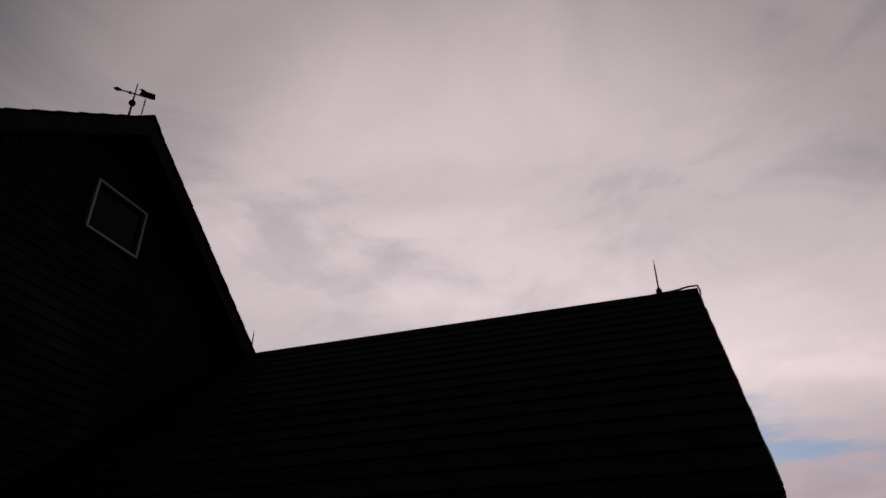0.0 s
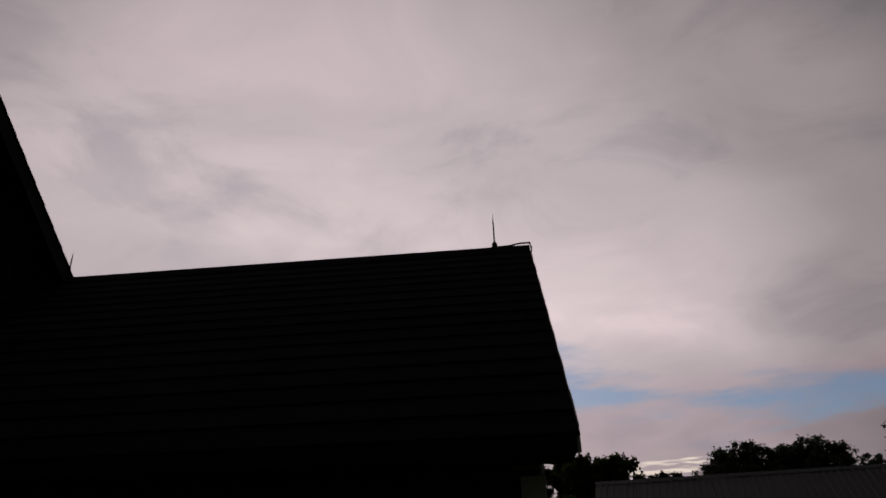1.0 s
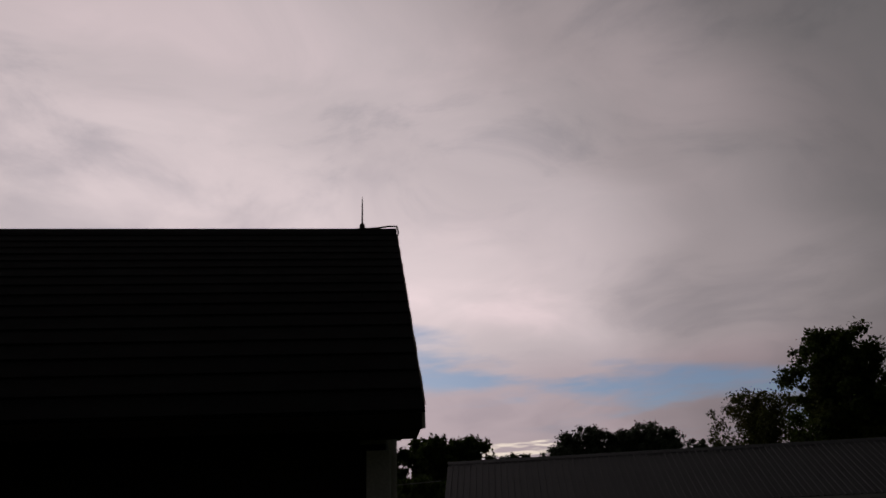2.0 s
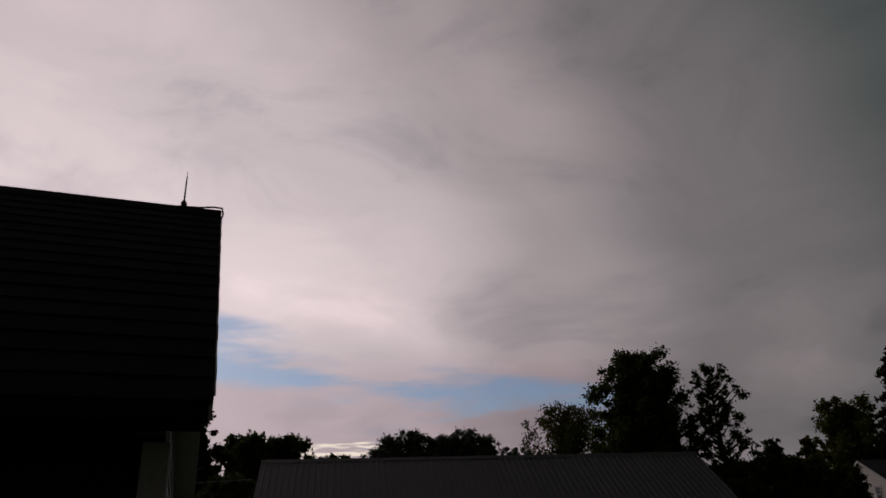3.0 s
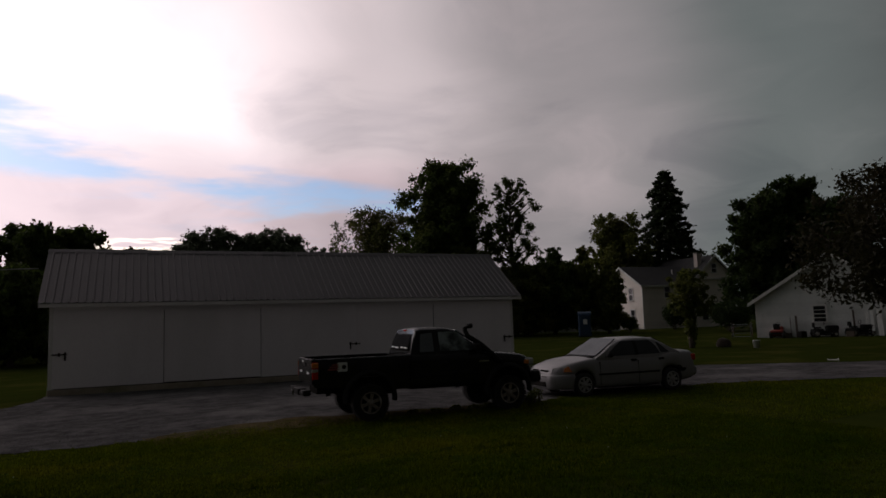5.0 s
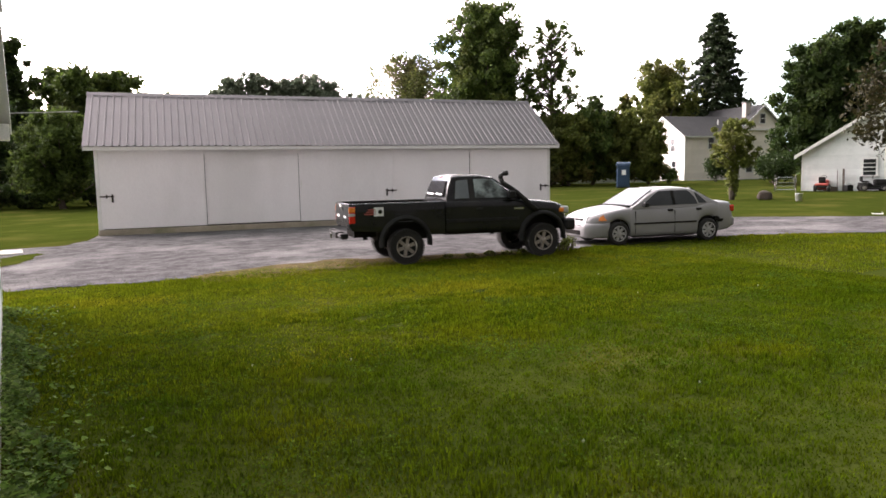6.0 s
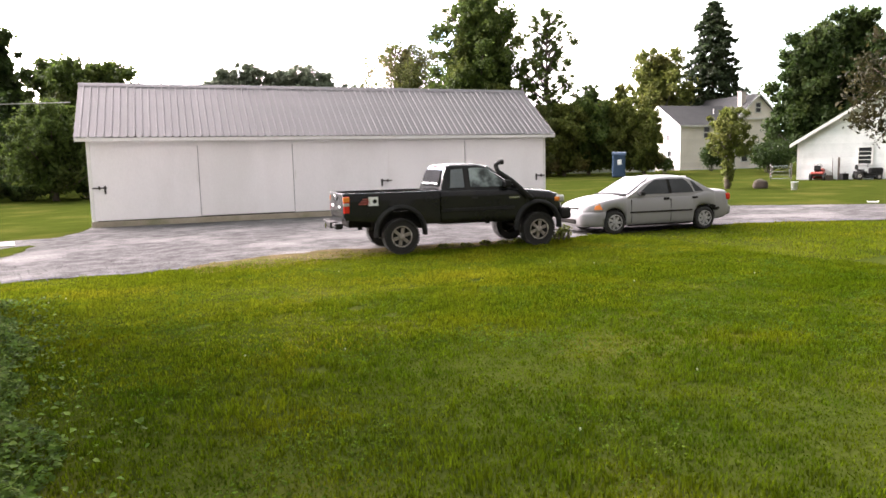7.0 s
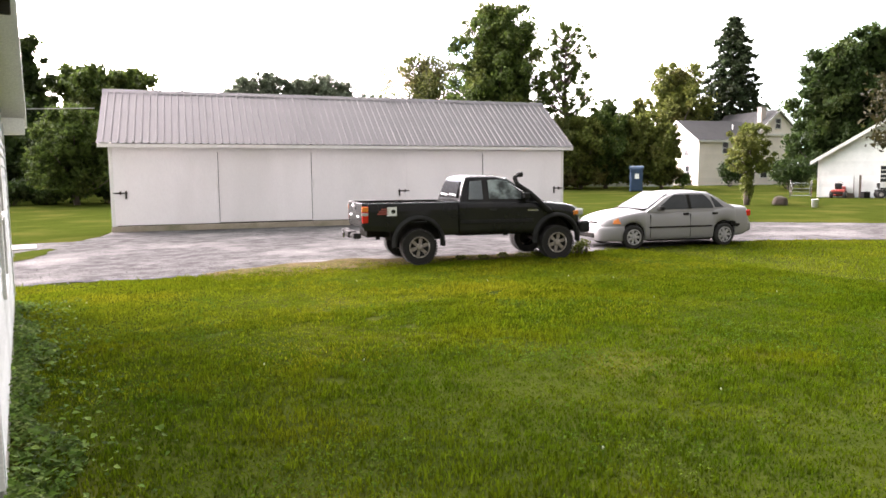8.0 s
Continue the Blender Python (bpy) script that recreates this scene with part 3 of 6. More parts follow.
def build_garage():
    g = thing("garage", pose(2.915, 25.54, 0, 0, 0, -11.29), "long white wooden garage with sliding doors and ribbed metal roof", "garage")
    part("foundation", boxed(-0.03, GL + 0.03, -0.06, GD, -0.1, 0.2, bevel=0.02), FOOTING, g, "stained tan concrete footing")
    part("back_wall", boxed(0, GL, GD - 0.15, GD, 0.2, GEAVE - 0.05), WHITE, g)
    slope = (GRIDGE - GEAVE) / (GD / 2 + 0.308)
    top = lambda y: GRIDGE - 0.09 - abs(y - GD / 2) * slope
    for x in (0, GL - 0.15):
        part("end_wall", prism([(0.02, 0.2), (GD - 0.15, 0.2), (GD - 0.15, top(GD - 0.15)), (GD / 2, top(GD / 2)), (0.02, top(0.02))], "x", x, x + 0.15), WHITE, g)
    part("header", boxed(0.15, GL - 0.15, 0.03, 0.15, 2.45, GEAVE - 0.1), DOORPAINT, g)
    for x in (-0.012, GL - 0.10):
        part("corner_board", boxed(x, x + 0.112, -0.035, 0.018, 0.2, GEAVE - 0.06, bevel=0.006), TRIM, g)
    # five door leaves, every second one hung in front of its neighbours
    for i, (a, b) in enumerate(zip(SEAMS, SEAMS[1:])):
        off = (-0.05, -0.005, -0.045, 0.0, -0.04)[i]
        a, b = (0.105 if i == 0 else a), (GL - 0.105 if i == 4 else b)
        z0, z1, c = 0.23 + 0.02 * (i % 2), 2.86 - 0.01 * i, (0.16 if i % 2 else 0.0)
        top_edge = [(b - 0.002, z1 - c), (b - 0.002 - c, z1), (a + 0.002 + c, z1), (a + 0.002, z1 - c)] if c else [(b - 0.002, z1), (a + 0.002, z1)]
        d = part("door", prism([(a + 0.002, z0), (b - 0.002, z0)] + top_edge, "y", off, off + 0.045), DOORPAINT, g, "smooth weathered white door leaf")
        if i in (0, 2, 4):
            part("edge_strip", boxed(b - 0.07 if i != 4 else a + 0.02, b - 0.02 if i != 4 else a + 0.07, off - 0.018, off - 0.001, 0.25, 2.82, bevel=0.003), DOORPAINT, d)
    # thin dark strips draw the shadow lines at the door seams
    for x0, x1, y in ((SEAMS[1], SEAMS[1] + 0.016, -0.009), (SEAMS[2] - 0.016, SEAMS[2], -0.009), (SEAMS[4] - 0.02, SEAMS[4], -0.004)):
        part("door_gap", boxed(x0, x1, y, y + 0.005, 0.26, 2.70), DARKSIDE_SHADE, g, "dark strip for the shade where one door slides behind the next")
    # solid black bar standing in for the shade under the doors
    part("bottom_shade_strip", boxed(0.1, GL - 0.1, 0.05, 0.12, 0.2, 0.28), BLACKIRON, g, "dark strip for the shaded gap below the doors")
    for x, z, flip in HINGES:
        h = part("latch", boxed(x - 0.22, x + 0.22, -0.075, -0.06, z - 0.025, z + 0.02, bevel=0.004), BLACKIRON, g, "black iron strap latch")
        part("bolt", boxed(x + flip * 0.17 - 0.03, x + flip * 0.17 + 0.03, -0.082, -0.06, z - 0.2, z + 0.07, bevel=0.004), BLACKIRON, h)
        part("knob", boxed(x - flip * 0.03, x - flip * 0.03 + 0.05, -0.085, -0.06, z - 0.06, z + 0.06, bevel=0.004), BLACKIRON, h)
    for x in (SEAMS[1] - 0.06, SEAMS[2] + 0.05):
        part("pull_handle", tube([(x, -0.06, 1.45), (x, -0.10, 1.47), (x, -0.10, 1.72), (x, -0.06, 1.74)], 0.016, 6), TRIM, g)
    for k, (y0, y1) in enumerate(((-0.308, 0.0), (GD, GD + 0.308))):
        part("eave_board", boxed(-0.3, GL + 0.3, *((y0, y0 + 0.03) if k == 0 else (y1 - 0.03, y1)), GEAVE - 0.15, GEAVE - 0.03, bevel=0.004), TRIM, g)
        part("soffit", boxed(-0.28, GL + 0.28, y0 + 0.03, y1 - 0.03, GEAVE - 0.14, GEAVE - 0.12), TRIM, g)
    for x in (-0.308, GL + 0.278):
        part("barge_board", prism([(-0.308, GEAVE - 0.02), (GD / 2, GRIDGE - 0.02), (GD + 0.308, GEAVE - 0.02), (GD + 0.308, GEAVE - 0.16), (GD / 2, GRIDGE - 0.17), (-0.308, GEAVE - 0.16)], "x", x, x + 0.03), TRIM, g)
    # roof sheets with pressed ribs, one mesh for all
    wide, n = (GL + 0.64) / 19, 19
    run, rise = GD / 2 + 0.33, GRIDGE - GEAVE + 0.02
    prof = []
    for r in range(4):
        x = r * wide / 4
        prof += [(x, 0.0), (x + 0.150, 0.0), (x + 0.165, 0.032), (x + 0.200, 0.032), (x + 0.215, 0.0)]
    prof.append((wide, 0.0))
    verts = [(x, y, zz + z) for y, zz in ((0, 0), (run, rise)) for x, z in prof]
    m = len(prof)
    faces = [(i, i + 1, m + i + 1, m + i) for i in range(m - 1)]
    first = link_mesh("roof_sheet", verts, faces, METALROOF, g)
    first.matrix_basis = pose(-0.32, -0.33, GEAVE - 0.015)
    for side in (0, 1):
        for i in range(n):
            if side == 0 and i == 0:
                continue
            ob = new("roof_sheet", first.data)
            ob.parent = g
            tilt = 0.004 * math.sin(i * 2.1)
            ob.matrix_basis = pose(-0.32 + i * wide, -0.33, GEAVE - 0.015 + tilt) if side == 0 else pose(-0.32 + (i + 1) * wide, GD + 0.33, GEAVE - 0.015 + tilt, 0, 0, 180)
    part("ridge_cap", prism([(GD / 2 - 0.17, GRIDGE - 0.09), (GD / 2, GRIDGE + 0.045), (GD / 2 + 0.17, GRIDGE - 0.09), (GD / 2, GRIDGE + 0.03)], "x", -0.33, GL + 0.33), METALROOF, g)
    return g


SEAMS = [0.0, 3.44, 6.71, 10.34, 13.53, GL]
HINGES = [(0.30, 1.32, 1), (10.2, 1.27, -1), (16.88, 1.29, -1)]
build_garage()

# ---------------------------------------------------------------- vehicles
BLACKPAINT = mat("black_car_paint", (0.006, 0.006, 0.007), (0.010, 0.010, 0.010), scale=1.5, rough=0.26, coat=0.16, spec=0.2, fine=30, c3=(0.014, 0.013, 0.011), blotch=1.2, grain=0.3)
SILVER = mat("silver_car_paint", (0.275, 0.266, 0.27), (0.245, 0.237, 0.241), scale=1.0, rough=0.36, metal=0.12, spec=0.18, fine=25, grain=0.12)
FLAREPLASTIC = mat("grey_black_plastic", (0.0144, 0.0144, 0.0144), (0.024, 0.0228, 0.0216), scale=6, rough=0.65, spec=0.08)
RUBBER = mat("dusty_tyre_rubber", (0.0126, 0.0119, 0.0112), (0.0238, 0.0217, 0.0196), scale=5, rough=0.9, bump=0.4)
ALLOY = mat("dull_alloy_wheel", (0.52, 0.49, 0.46), (0.30, 0.27, 0.24), scale=6, rough=0.4, metal=0.6)
MUDALLOY = mat("muddy_alloy_wheel", (0.32, 0.28, 0.24), (0.144, 0.12, 0.0992), scale=9, rough=0.6, metal=0.3, c3=(0.48, 0.448, 0.416), blotch=7)
HUBCAP = mat("pale_plastic_wheel_cover", (0.40, 0.39, 0.385), (0.32, 0.31, 0.30), scale=8, rough=0.5, metal=0.15, spec=0.2)
UNDER = mat("black_underbody", (0.012, 0.012, 0.012), (0.025, 0.022, 0.02), scale=4, rough=0.9, spec=0.05)
CARGLASS = mat("tinted_car_glass", (0.018, 0.02, 0.022), (0.035, 0.038, 0.04), scale=1.2, rough=0.04, spec=0.28)
# opaque: the bright view through the windows is painted into the colour
PAINTEDGLASS = mat("painted_view_car_glass", (0.27, 0.31, 0.31), (0.05, 0.055, 0.055), scale=3.2, rough=0.05, spec=0.12, edge=0.06)
# sky reflection is put into the grey base, with gloss almost off
SCREENGLASS = mat("sky_grey_car_glass", (0.1768, 0.1872, 0.1976), (0.1144, 0.1248, 0.1352), scale=1.3, rough=0.12, spec=0.02)
REDLAMP = mat("red_lamp_lens", (0.55, 0.015, 0.01), (0.42, 0.01, 0.01), scale=20, rough=0.15, coat=0.5)
AMBER = mat("amber_lamp_lens", (0.75, 0.22, 0.03), (0.62, 0.18, 0.03), scale=20, rough=0.15, coat=0.5)
CLEARLAMP = mat("clear_lamp_lens", (0.432, 0.432, 0.42), (0.33, 0.33, 0.33), scale=18, rough=0.12, coat=0.6)
CHROME = mat("worn_chrome", (0.40, 0.40, 0.40), (0.26, 0.25, 0.25), scale=12, rough=0.22, metal=0.9)
STICKER = mat("white_sticker", (0.75, 0.75, 0.74), (0.68, 0.68, 0.68), scale=10, rough=0.5)
REDSTICKER = mat("faded_red_sticker", (0.32, 0.05, 0.04), (0.22, 0.05, 0.04), scale=10, rough=0.5)


def loft(stations, section, parent, name, material, label=""):
    """A body drawn over cross-sections along x; section(x) gives half an outline, (y, z) from the bottom's middle to the top's middle."""
    bm = bmesh.new()
    rings = []
    for x in stations:
        half = section(x)
        ring = half + [(-y, z) for y, z in half[-2:0:-1]]
        rings.append([bm.verts.new((x, y, z)) for y, z in ring])
    for a, b in zip(rings, rings[1:]):
        for k in range(len(a)):
            j = (k + 1) % len(a)
            bm.faces.new((a[k], b[k], b[j], a[j]))
    bm.faces.new(rings[0])
    bm.faces.new(rings[-1][::-1])
    bmesh.ops.remove_doubles(bm, verts=bm.verts, dist=0.0005)
    ob = part(name, bm, material, parent, label, smooth=True)
    mod = ob.modifiers.new("edges", "EDGE_SPLIT")
    mod.split_angle = radians(38)
    ob.modifiers.new("flat_panels", "WEIGHTED_NORMAL").weight = 80
    return ob


def curve_at(x, pts):
    """A broken line through pts, rounded at its corners."""
    if x <= pts[0][0]:
        return pts[0][1]
    for (x0, y0), (x1, y1) in zip(pts, pts[1:]):
        if x <= x1:
            return y0 + (y1 - y0) * (x - x0) / (x1 - x0)
    return pts[-1][1]


def smooth_at(x, pts):
    """A smooth line through pts, with level tangents where it would overshoot."""
    if x <= pts[0][0]:
        return pts[0][1]
    if x >= pts[-1][0]:
        return pts[-1][1]
    d = [(b[1] - a[1]) / (b[0] - a[0]) for a, b in zip(pts, pts[1:])]
    tan = [d[0]] + [0.0 if p * q <= 0 else 2 * p * q / (p + q) for p, q in zip(d, d[1:])] + [d[-1]]
    i = next(k for k in range(len(d)) if x <= pts[k + 1][0])
    (x0, y0), (x1, y1) = pts[i], pts[i + 1]
    h = x1 - x0
    u = (x - x0) / h
    return (y0 * (1 + 2 * u) + h * tan[i] * u) * (1 - u) ** 2 + (y1 * (3 - 2 * u) + h * tan[i + 1] * (u - 1)) * u * u


def glass_patch(name, side, z0, z1, back, front, thick, material, parent, rows=7, cols=8):
    """A pane on a curved flank: side(x, z) gives its points, back(f) and front(f) its ends at the height f from 0 to 1."""
    bm = bmesh.new()
    outer, inner = [], []
    for r in range(rows + 1):
        f = r / rows
        z = z0 + (z1 - z0) * f
        line = [side(back(f) + (front(f) - back(f)) * c / cols, z) for c in range(cols + 1)]
        sgn = 1 if line[0][1] > 0 else -1
        outer.append([bm.verts.new((p[0], p[1] + sgn * thick, p[2])) for p in line])
        inner.append([bm.verts.new(p) for p in line])
    for g in (outer, inner):
        for a, b in zip(g, g[1:]):
            for c in range(cols):
                bm.faces.new((a[c], a[c + 1], b[c + 1], b[c]))
    edge = lambda g: g[0] + [r[-1] for r in g[1:]] + g[-1][-2::-1] + [r[0] for r in g[-2:0:-1]]
    p, q = edge(outer), edge(inner)
    for k in range(len(p)):
        j = (k + 1) % len(p)
        bm.faces.new((p[k], p[j], q[j], q[k]))
    ob = part(name, bm, material, parent, smooth=True)
    ob.modifiers.new("edges", "EDGE_SPLIT").split_angle = radians(40)
    return ob


def lathe(profile, sides=32, bm=None):
    """A profile of (radius, y) turned about the y axis."""
    bm = bm or bmesh.new()
    rings = [[bm.verts.new((r * math.cos(k * math.tau / sides), y, r * math.sin(k * math.tau / sides))) for k in range(sides)] for r, y in profile]
    for a, b in zip(rings, rings[1:]):
        for k in range(sides):
            bm.faces.new((a[k], a[(k + 1) % sides], b[(k + 1) % sides], b[k]))
    return bm


def wheel(parent, x, y, z, R, rim, width, spokes, out, treads=0, metal=None):
    """A wheel whose outer face looks towards out (+1 or -1) along y."""
    w, metal = width / 2, metal or ALLOY
    t = part("wheel", lathe([(rim, -w * 0.9), (R - 0.045, -w), (R - 0.012, -w * 0.86), (R, -w * 0.6), (R, w * 0.6), (R - 0.012, w * 0.86), (R - 0.045, w), (rim, w * 0.9), (rim, -w * 0.9)], 40),
             RUBBER, parent, "wheel with dusty black tyre", smooth=True)
    t.matrix_basis = pose(x, y, z)
    if treads:
        bm = bmesh.new()
        for k in range(treads):
            a = k * math.tau / treads
            for s in (-1, 1):
                box(bm, -0.02, 0.02, s * w * 0.95 - 0.035, s * w * 0.95 + 0.02, R - 0.035, R + 0.003, m=Matrix.Rotation(a + 0.06 * s, 4, "Y"))
        tagged(part("tread", bm, RUBBER, t), kind="stuff")
    f = out * w
    dish = lathe([(rim + 0.004, f * 0.93), (rim - 0.025, f * 0.93), (rim - 0.04, f * 0.45), (0.0005, f * 0.40)], 32)
    part("rim", dish, FLAREPLASTIC, t, "dark wheel well", smooth=True)
    v = [(-0.026, f * 0.5, 0.03), (0.026, f * 0.5, 0.03), (0.018 + rim * 0.09, f * 0.5, rim - 0.012), (-0.018 - rim * 0.09, f * 0.5, rim - 0.012)]
    v += [(p[0], f * (0.86 if i < 2 else 0.80), p[2]) for i, p in enumerate(v)]
    first = None
    for k in range(spokes):
        if first is None:
            sp = first = link_mesh("spoke", v, [(0, 1, 2, 3), (7, 6, 5, 4), (0, 4, 5, 1), (1, 5, 6, 2), (2, 6, 7, 3), (3, 7, 4, 0)], metal, t)
        else:
            sp = new("spoke", first.data)
            sp.parent = t
        sp.matrix_basis = Matrix.Rotation(k * math.tau / spokes + 0.2, 4, "Y")
    part("rim_edge", lathe([(rim + 0.006, f * 0.90), (rim + 0.006, f * 1.0), (rim - 0.022, f * 0.98), (rim - 0.026, f * 0.6)], 32), metal, t, smooth=True)
    part("hub_cap", lathe([(rim * 0.33, f * 0.6), (rim * 0.31, f * 0.93), (rim * 0.2, f * 1.0), (0.0005, f * 1.02)], 20), metal, t, smooth=True)
    return t


def steps(a, b, n):
    return [a + (b - a) * i / n for i in range(n + 1)]


def quad_panel(name, pts, thick, material, parent, label=""):
    """A flat plate through the given corners, as thick as said, outwards along its normal."""
    p = [Vector(q) for q in pts]
    n = (p[1] - p[0]).cross(p[2] - p[0]).normalized() * thick
    bm = bmesh.new()
    a, b = [bm.verts.new(q) for q in p], [bm.verts.new(q + n) for q in p]
    bm.faces.new(a[::-1])
    bm.faces.new(b)
    for i in range(len(a)):
        j = (i + 1) % len(a)
        bm.faces.new((a[i], a[j], b[j], b[i]))
    return part(name, bm, material, parent, label)


def build_pickup():
    """x forward from the rear axle, y to the left, on the ground at z 0."""
    W, ZH, R, WB = 0.86, 0.368, 0.368, 3.10
    t = thing("pickup_truck", pose(7.50, 13.13, 0, 0, 0, -14.6), "lifted black pickup truck with snorkel, parked on the gravel's edge", "pickup truck")
    arch = lambda x, xc, r, base: max(base, ZH + 0.085 + math.sqrt(max(0.0, r * r - (x - xc) ** 2))) if abs(x - xc) < r else base
    top = lambda x: curve_at(x, [(0.88, 1.30), (2.62, 1.29), (2.72, 1.27), (3.45, 1.19), (3.68, 1.12), (3.78, 0.98), (3.82, 0.80)])
    bottom = lambda x: arch(x, WB, 0.475, curve_at(x, [(0.88, 0.57), (2.5, 0.57), (3.6, 0.62), (3.82, 0.66)]))
    wide = lambda x: curve_at(x, [(0.88, W), (2.8, W), (3.5, W - 0.05), (3.72, W - 0.14), (3.82, W - 0.26)])

    def section(x):
        b, h, w = bottom(x), top(x), wide(x)
        return [(0, b), (w * 0.94, b), (w * 0.985, min(b + 0.04, h - 0.2)), (w, min(b + 0.10, h - 0.18)), (w, min(b + 0.13, h - 0.17)), (w, min(b + 0.24, h - 0.16)), (w, h - 0.15), (w * 0.992, h - 0.11), (w * 0.975, h - 0.07), (w * 0.945, h - 0.03), (w * 0.90, h - 0.008), (w * 0.82, h + 0.004), (w * 0.5, h + 0.022), (0, h + 0.03)]
    xs = sorted(set([round(v, 3) for v in steps(0.88, 3.82, 22) + steps(2.57, 3.63, 22)]))
    body = loft(xs, section, t, "body", BLACKPAINT, "glossy dusty black cab and bonnet")
    # the bed
    bb = lambda x: arch(x, 0, 0.475, curve_at(x, [(-1.15, 0.74), (0.86, 0.60)]))
    for s in (-1, 1):
        bm = bmesh.new()
        rows = []
        for x in steps(-1.14, 0.855, 40):
            b = bb(x)
            rows.append([bm.verts.new((x, s * yy, z)) for yy, z in ((W - 0.10, b), (W, b), (W + 0.004, min(b + 0.1, 1.0)), (W, 1.12), (W - 0.01, 1.27), (W - 0.03, 1.285), (W - 0.10, 1.285), (W - 0.10, b))])
        for a, b in zip(rows, rows[1:]):
            for k in range(7):
                bm.faces.new((a[k], b[k], b[k + 1], a[k + 1]))
        bm.faces.new(rows[0][:7])
        bm.faces.new(rows[-1][:7][::-1])
        part("bed_side", bm, BLACKPAINT, t)
    part("bed_floor", boxed(-1.10, 0.86, -W + 0.1, W - 0.1, 0.84, 0.88), FLAREPLASTIC, t)
    part("bed_front", boxed(0.82, 0.86, -W + 0.1, W - 0.1, 0.84, 1.27), BLACKPAINT, t)
    tail = part("tailgate", boxed(-1.17, -1.11, -W + 0.045, W - 0.045, 0.78, 1.28, bevel=0.012), BLACKPAINT, t)
    part("tailgate_handle", boxed(-1.185, -1.165, -0.12, 0.12, 1.12, 1.20, bevel=0.006), FLAREPLASTIC, tail)
    for y0, y1, z0, z1 in ((0.32, 0.58, 0.98, 1.03), (-0.5, -0.28, 0.98, 1.02), (0.1, 0.28, 1.20, 1.24)):
        part("sticker", boxed(-1.178, -1.169, y0, y1, z0, z1), STICKER, tail)
    for s in (-1, 1):
        lamp = part("tail_lamp", boxed(-1.172, -1.04, *sorted((s * (W - 0.035), s * (W + 0.010))), 0.88, 1.22, bevel=0.015), REDLAMP, t, "red tail lamp with amber top")
        part("amber_lens", boxed(-1.176, -1.045, *sorted((s * (W - 0.032), s * (W + 0.014))), 1.11, 1.21, bevel=0.008), AMBER, lamp)
        part("reverse_lens", boxed(-1.178, -1.05, *sorted((s * (W - 0.030), s * (W + 0.016))), 1.03, 1.09, bevel=0.006), CLEARLAMP, lamp)
    bump = part("rear_bumper", boxed(-1.34, -1.18, -W + 0.06, W - 0.06, 0.57, 0.665, bevel=0.03), FLAREPLASTIC, t, "black rear bumper with dulled corners")
    for s in (-1, 1):
        part("bumper_corner", boxed(-1.35, -1.17, s * (W - 0.20) - 0.14, s * (W - 0.20) + 0.15, 0.645, 0.685, bevel=0.015), FLAREPLASTIC, bump)
    part("bumper_step", boxed(-1.37, -1.19, -0.32, 0.32, 0.56, 0.69, bevel=0.015), FLAREPLASTIC, bump)
    part("tow_ball", tube([(-1.42, 0, 0.55), (-1.42, 0, 0.60), (-1.42, 0, 0.65)], [0.02, 0.022, 0.03], 8), CHROME, bump)
    # cab above the doors
    glass_lo, glass_hi = 1.30, 1.74
    roof_z = 1.83

    def cab_section(x):
        zt = curve_at(x, [(0.90, 1.31), (0.98, 1.62), (1.06, roof_z - 0.03), (1.2, roof_z), (1.75, roof_z), (1.95, roof_z - 0.05), (2.62, 1.30)])
        k = (zt - 1.28) / (roof_z - 1.28)
        w0, w1 = W - 0.05, W - 0.05 - 0.17 * k
        return [(0, 1.27), (w0, 1.27), (w1 + 0.02 * k, max(1.275, zt - 0.07 * k)), (w1 - 0.06 * k, max(1.28, zt - 0.008)), (0, zt + 0.012 * k)]
    loft([0.90, 0.94, 0.98, 1.02, 1.06, 1.12, 1.2, 1.4, 1.6, 1.75, 1.85, 1.95, 2.1, 2.25, 2.4, 2.55, 2.62], cab_section, t, "cab_top", BLACKPAINT)
    side = lambda s, x, z: (x, s * (W - 0.05 - 0.165 * (z - 1.28) / (roof_z - 1.28) + 0.004), z)
    for s in (-1, 1):
        order = (lambda q: q) if s < 0 else (lambda q: q[::-1])
        quad_panel("door_window", order([side(s, 1.56, 1.325), side(s, 2.46, 1.325), side(s, 1.99, 1.70), side(s, 1.86, 1.73), side(s, 1.56, 1.73)]), 0.012, PAINTEDGLASS, t)
        quad_panel("rear_side_window", order([side(s, 1.10, 1.325), side(s, 1.42, 1.325), side(s, 1.42, 1.72), side(s, 1.16, 1.70)]), 0.012, SCREENGLASS, t)
        part("mirror", boxed(2.28, 2.44, s * (W + 0.02) - 0.09, s * (W + 0.02) + 0.09, 1.31, 1.47, bevel=0.03), FLAREPLASTIC, t)
        d = part("door", boxed(1.50, 2.50, *sorted((s * (W - 0.004), s * (W + 0.003))), 0.72, 1.13, bevel=0.002), BLACKPAINT, t)
        part("handle", boxed(1.56, 1.70, *sorted((s * (W - 0.0), s * (W + 0.022))), 1.08, 1.12, bevel=0.006), FLAREPLASTIC, d)
        part("side_moulding", boxed(0.90, 2.55, *sorted((s * (W - 0.004), s * (W + 0.018))), 0.83, 0.90, bevel=0.006), FLAREPLASTIC, t)
        part("badge", boxed(2.42, 2.66, *sorted((s * (W - 0.002), s * (W + 0.012))), 1.06, 1.10), CHROME, t)
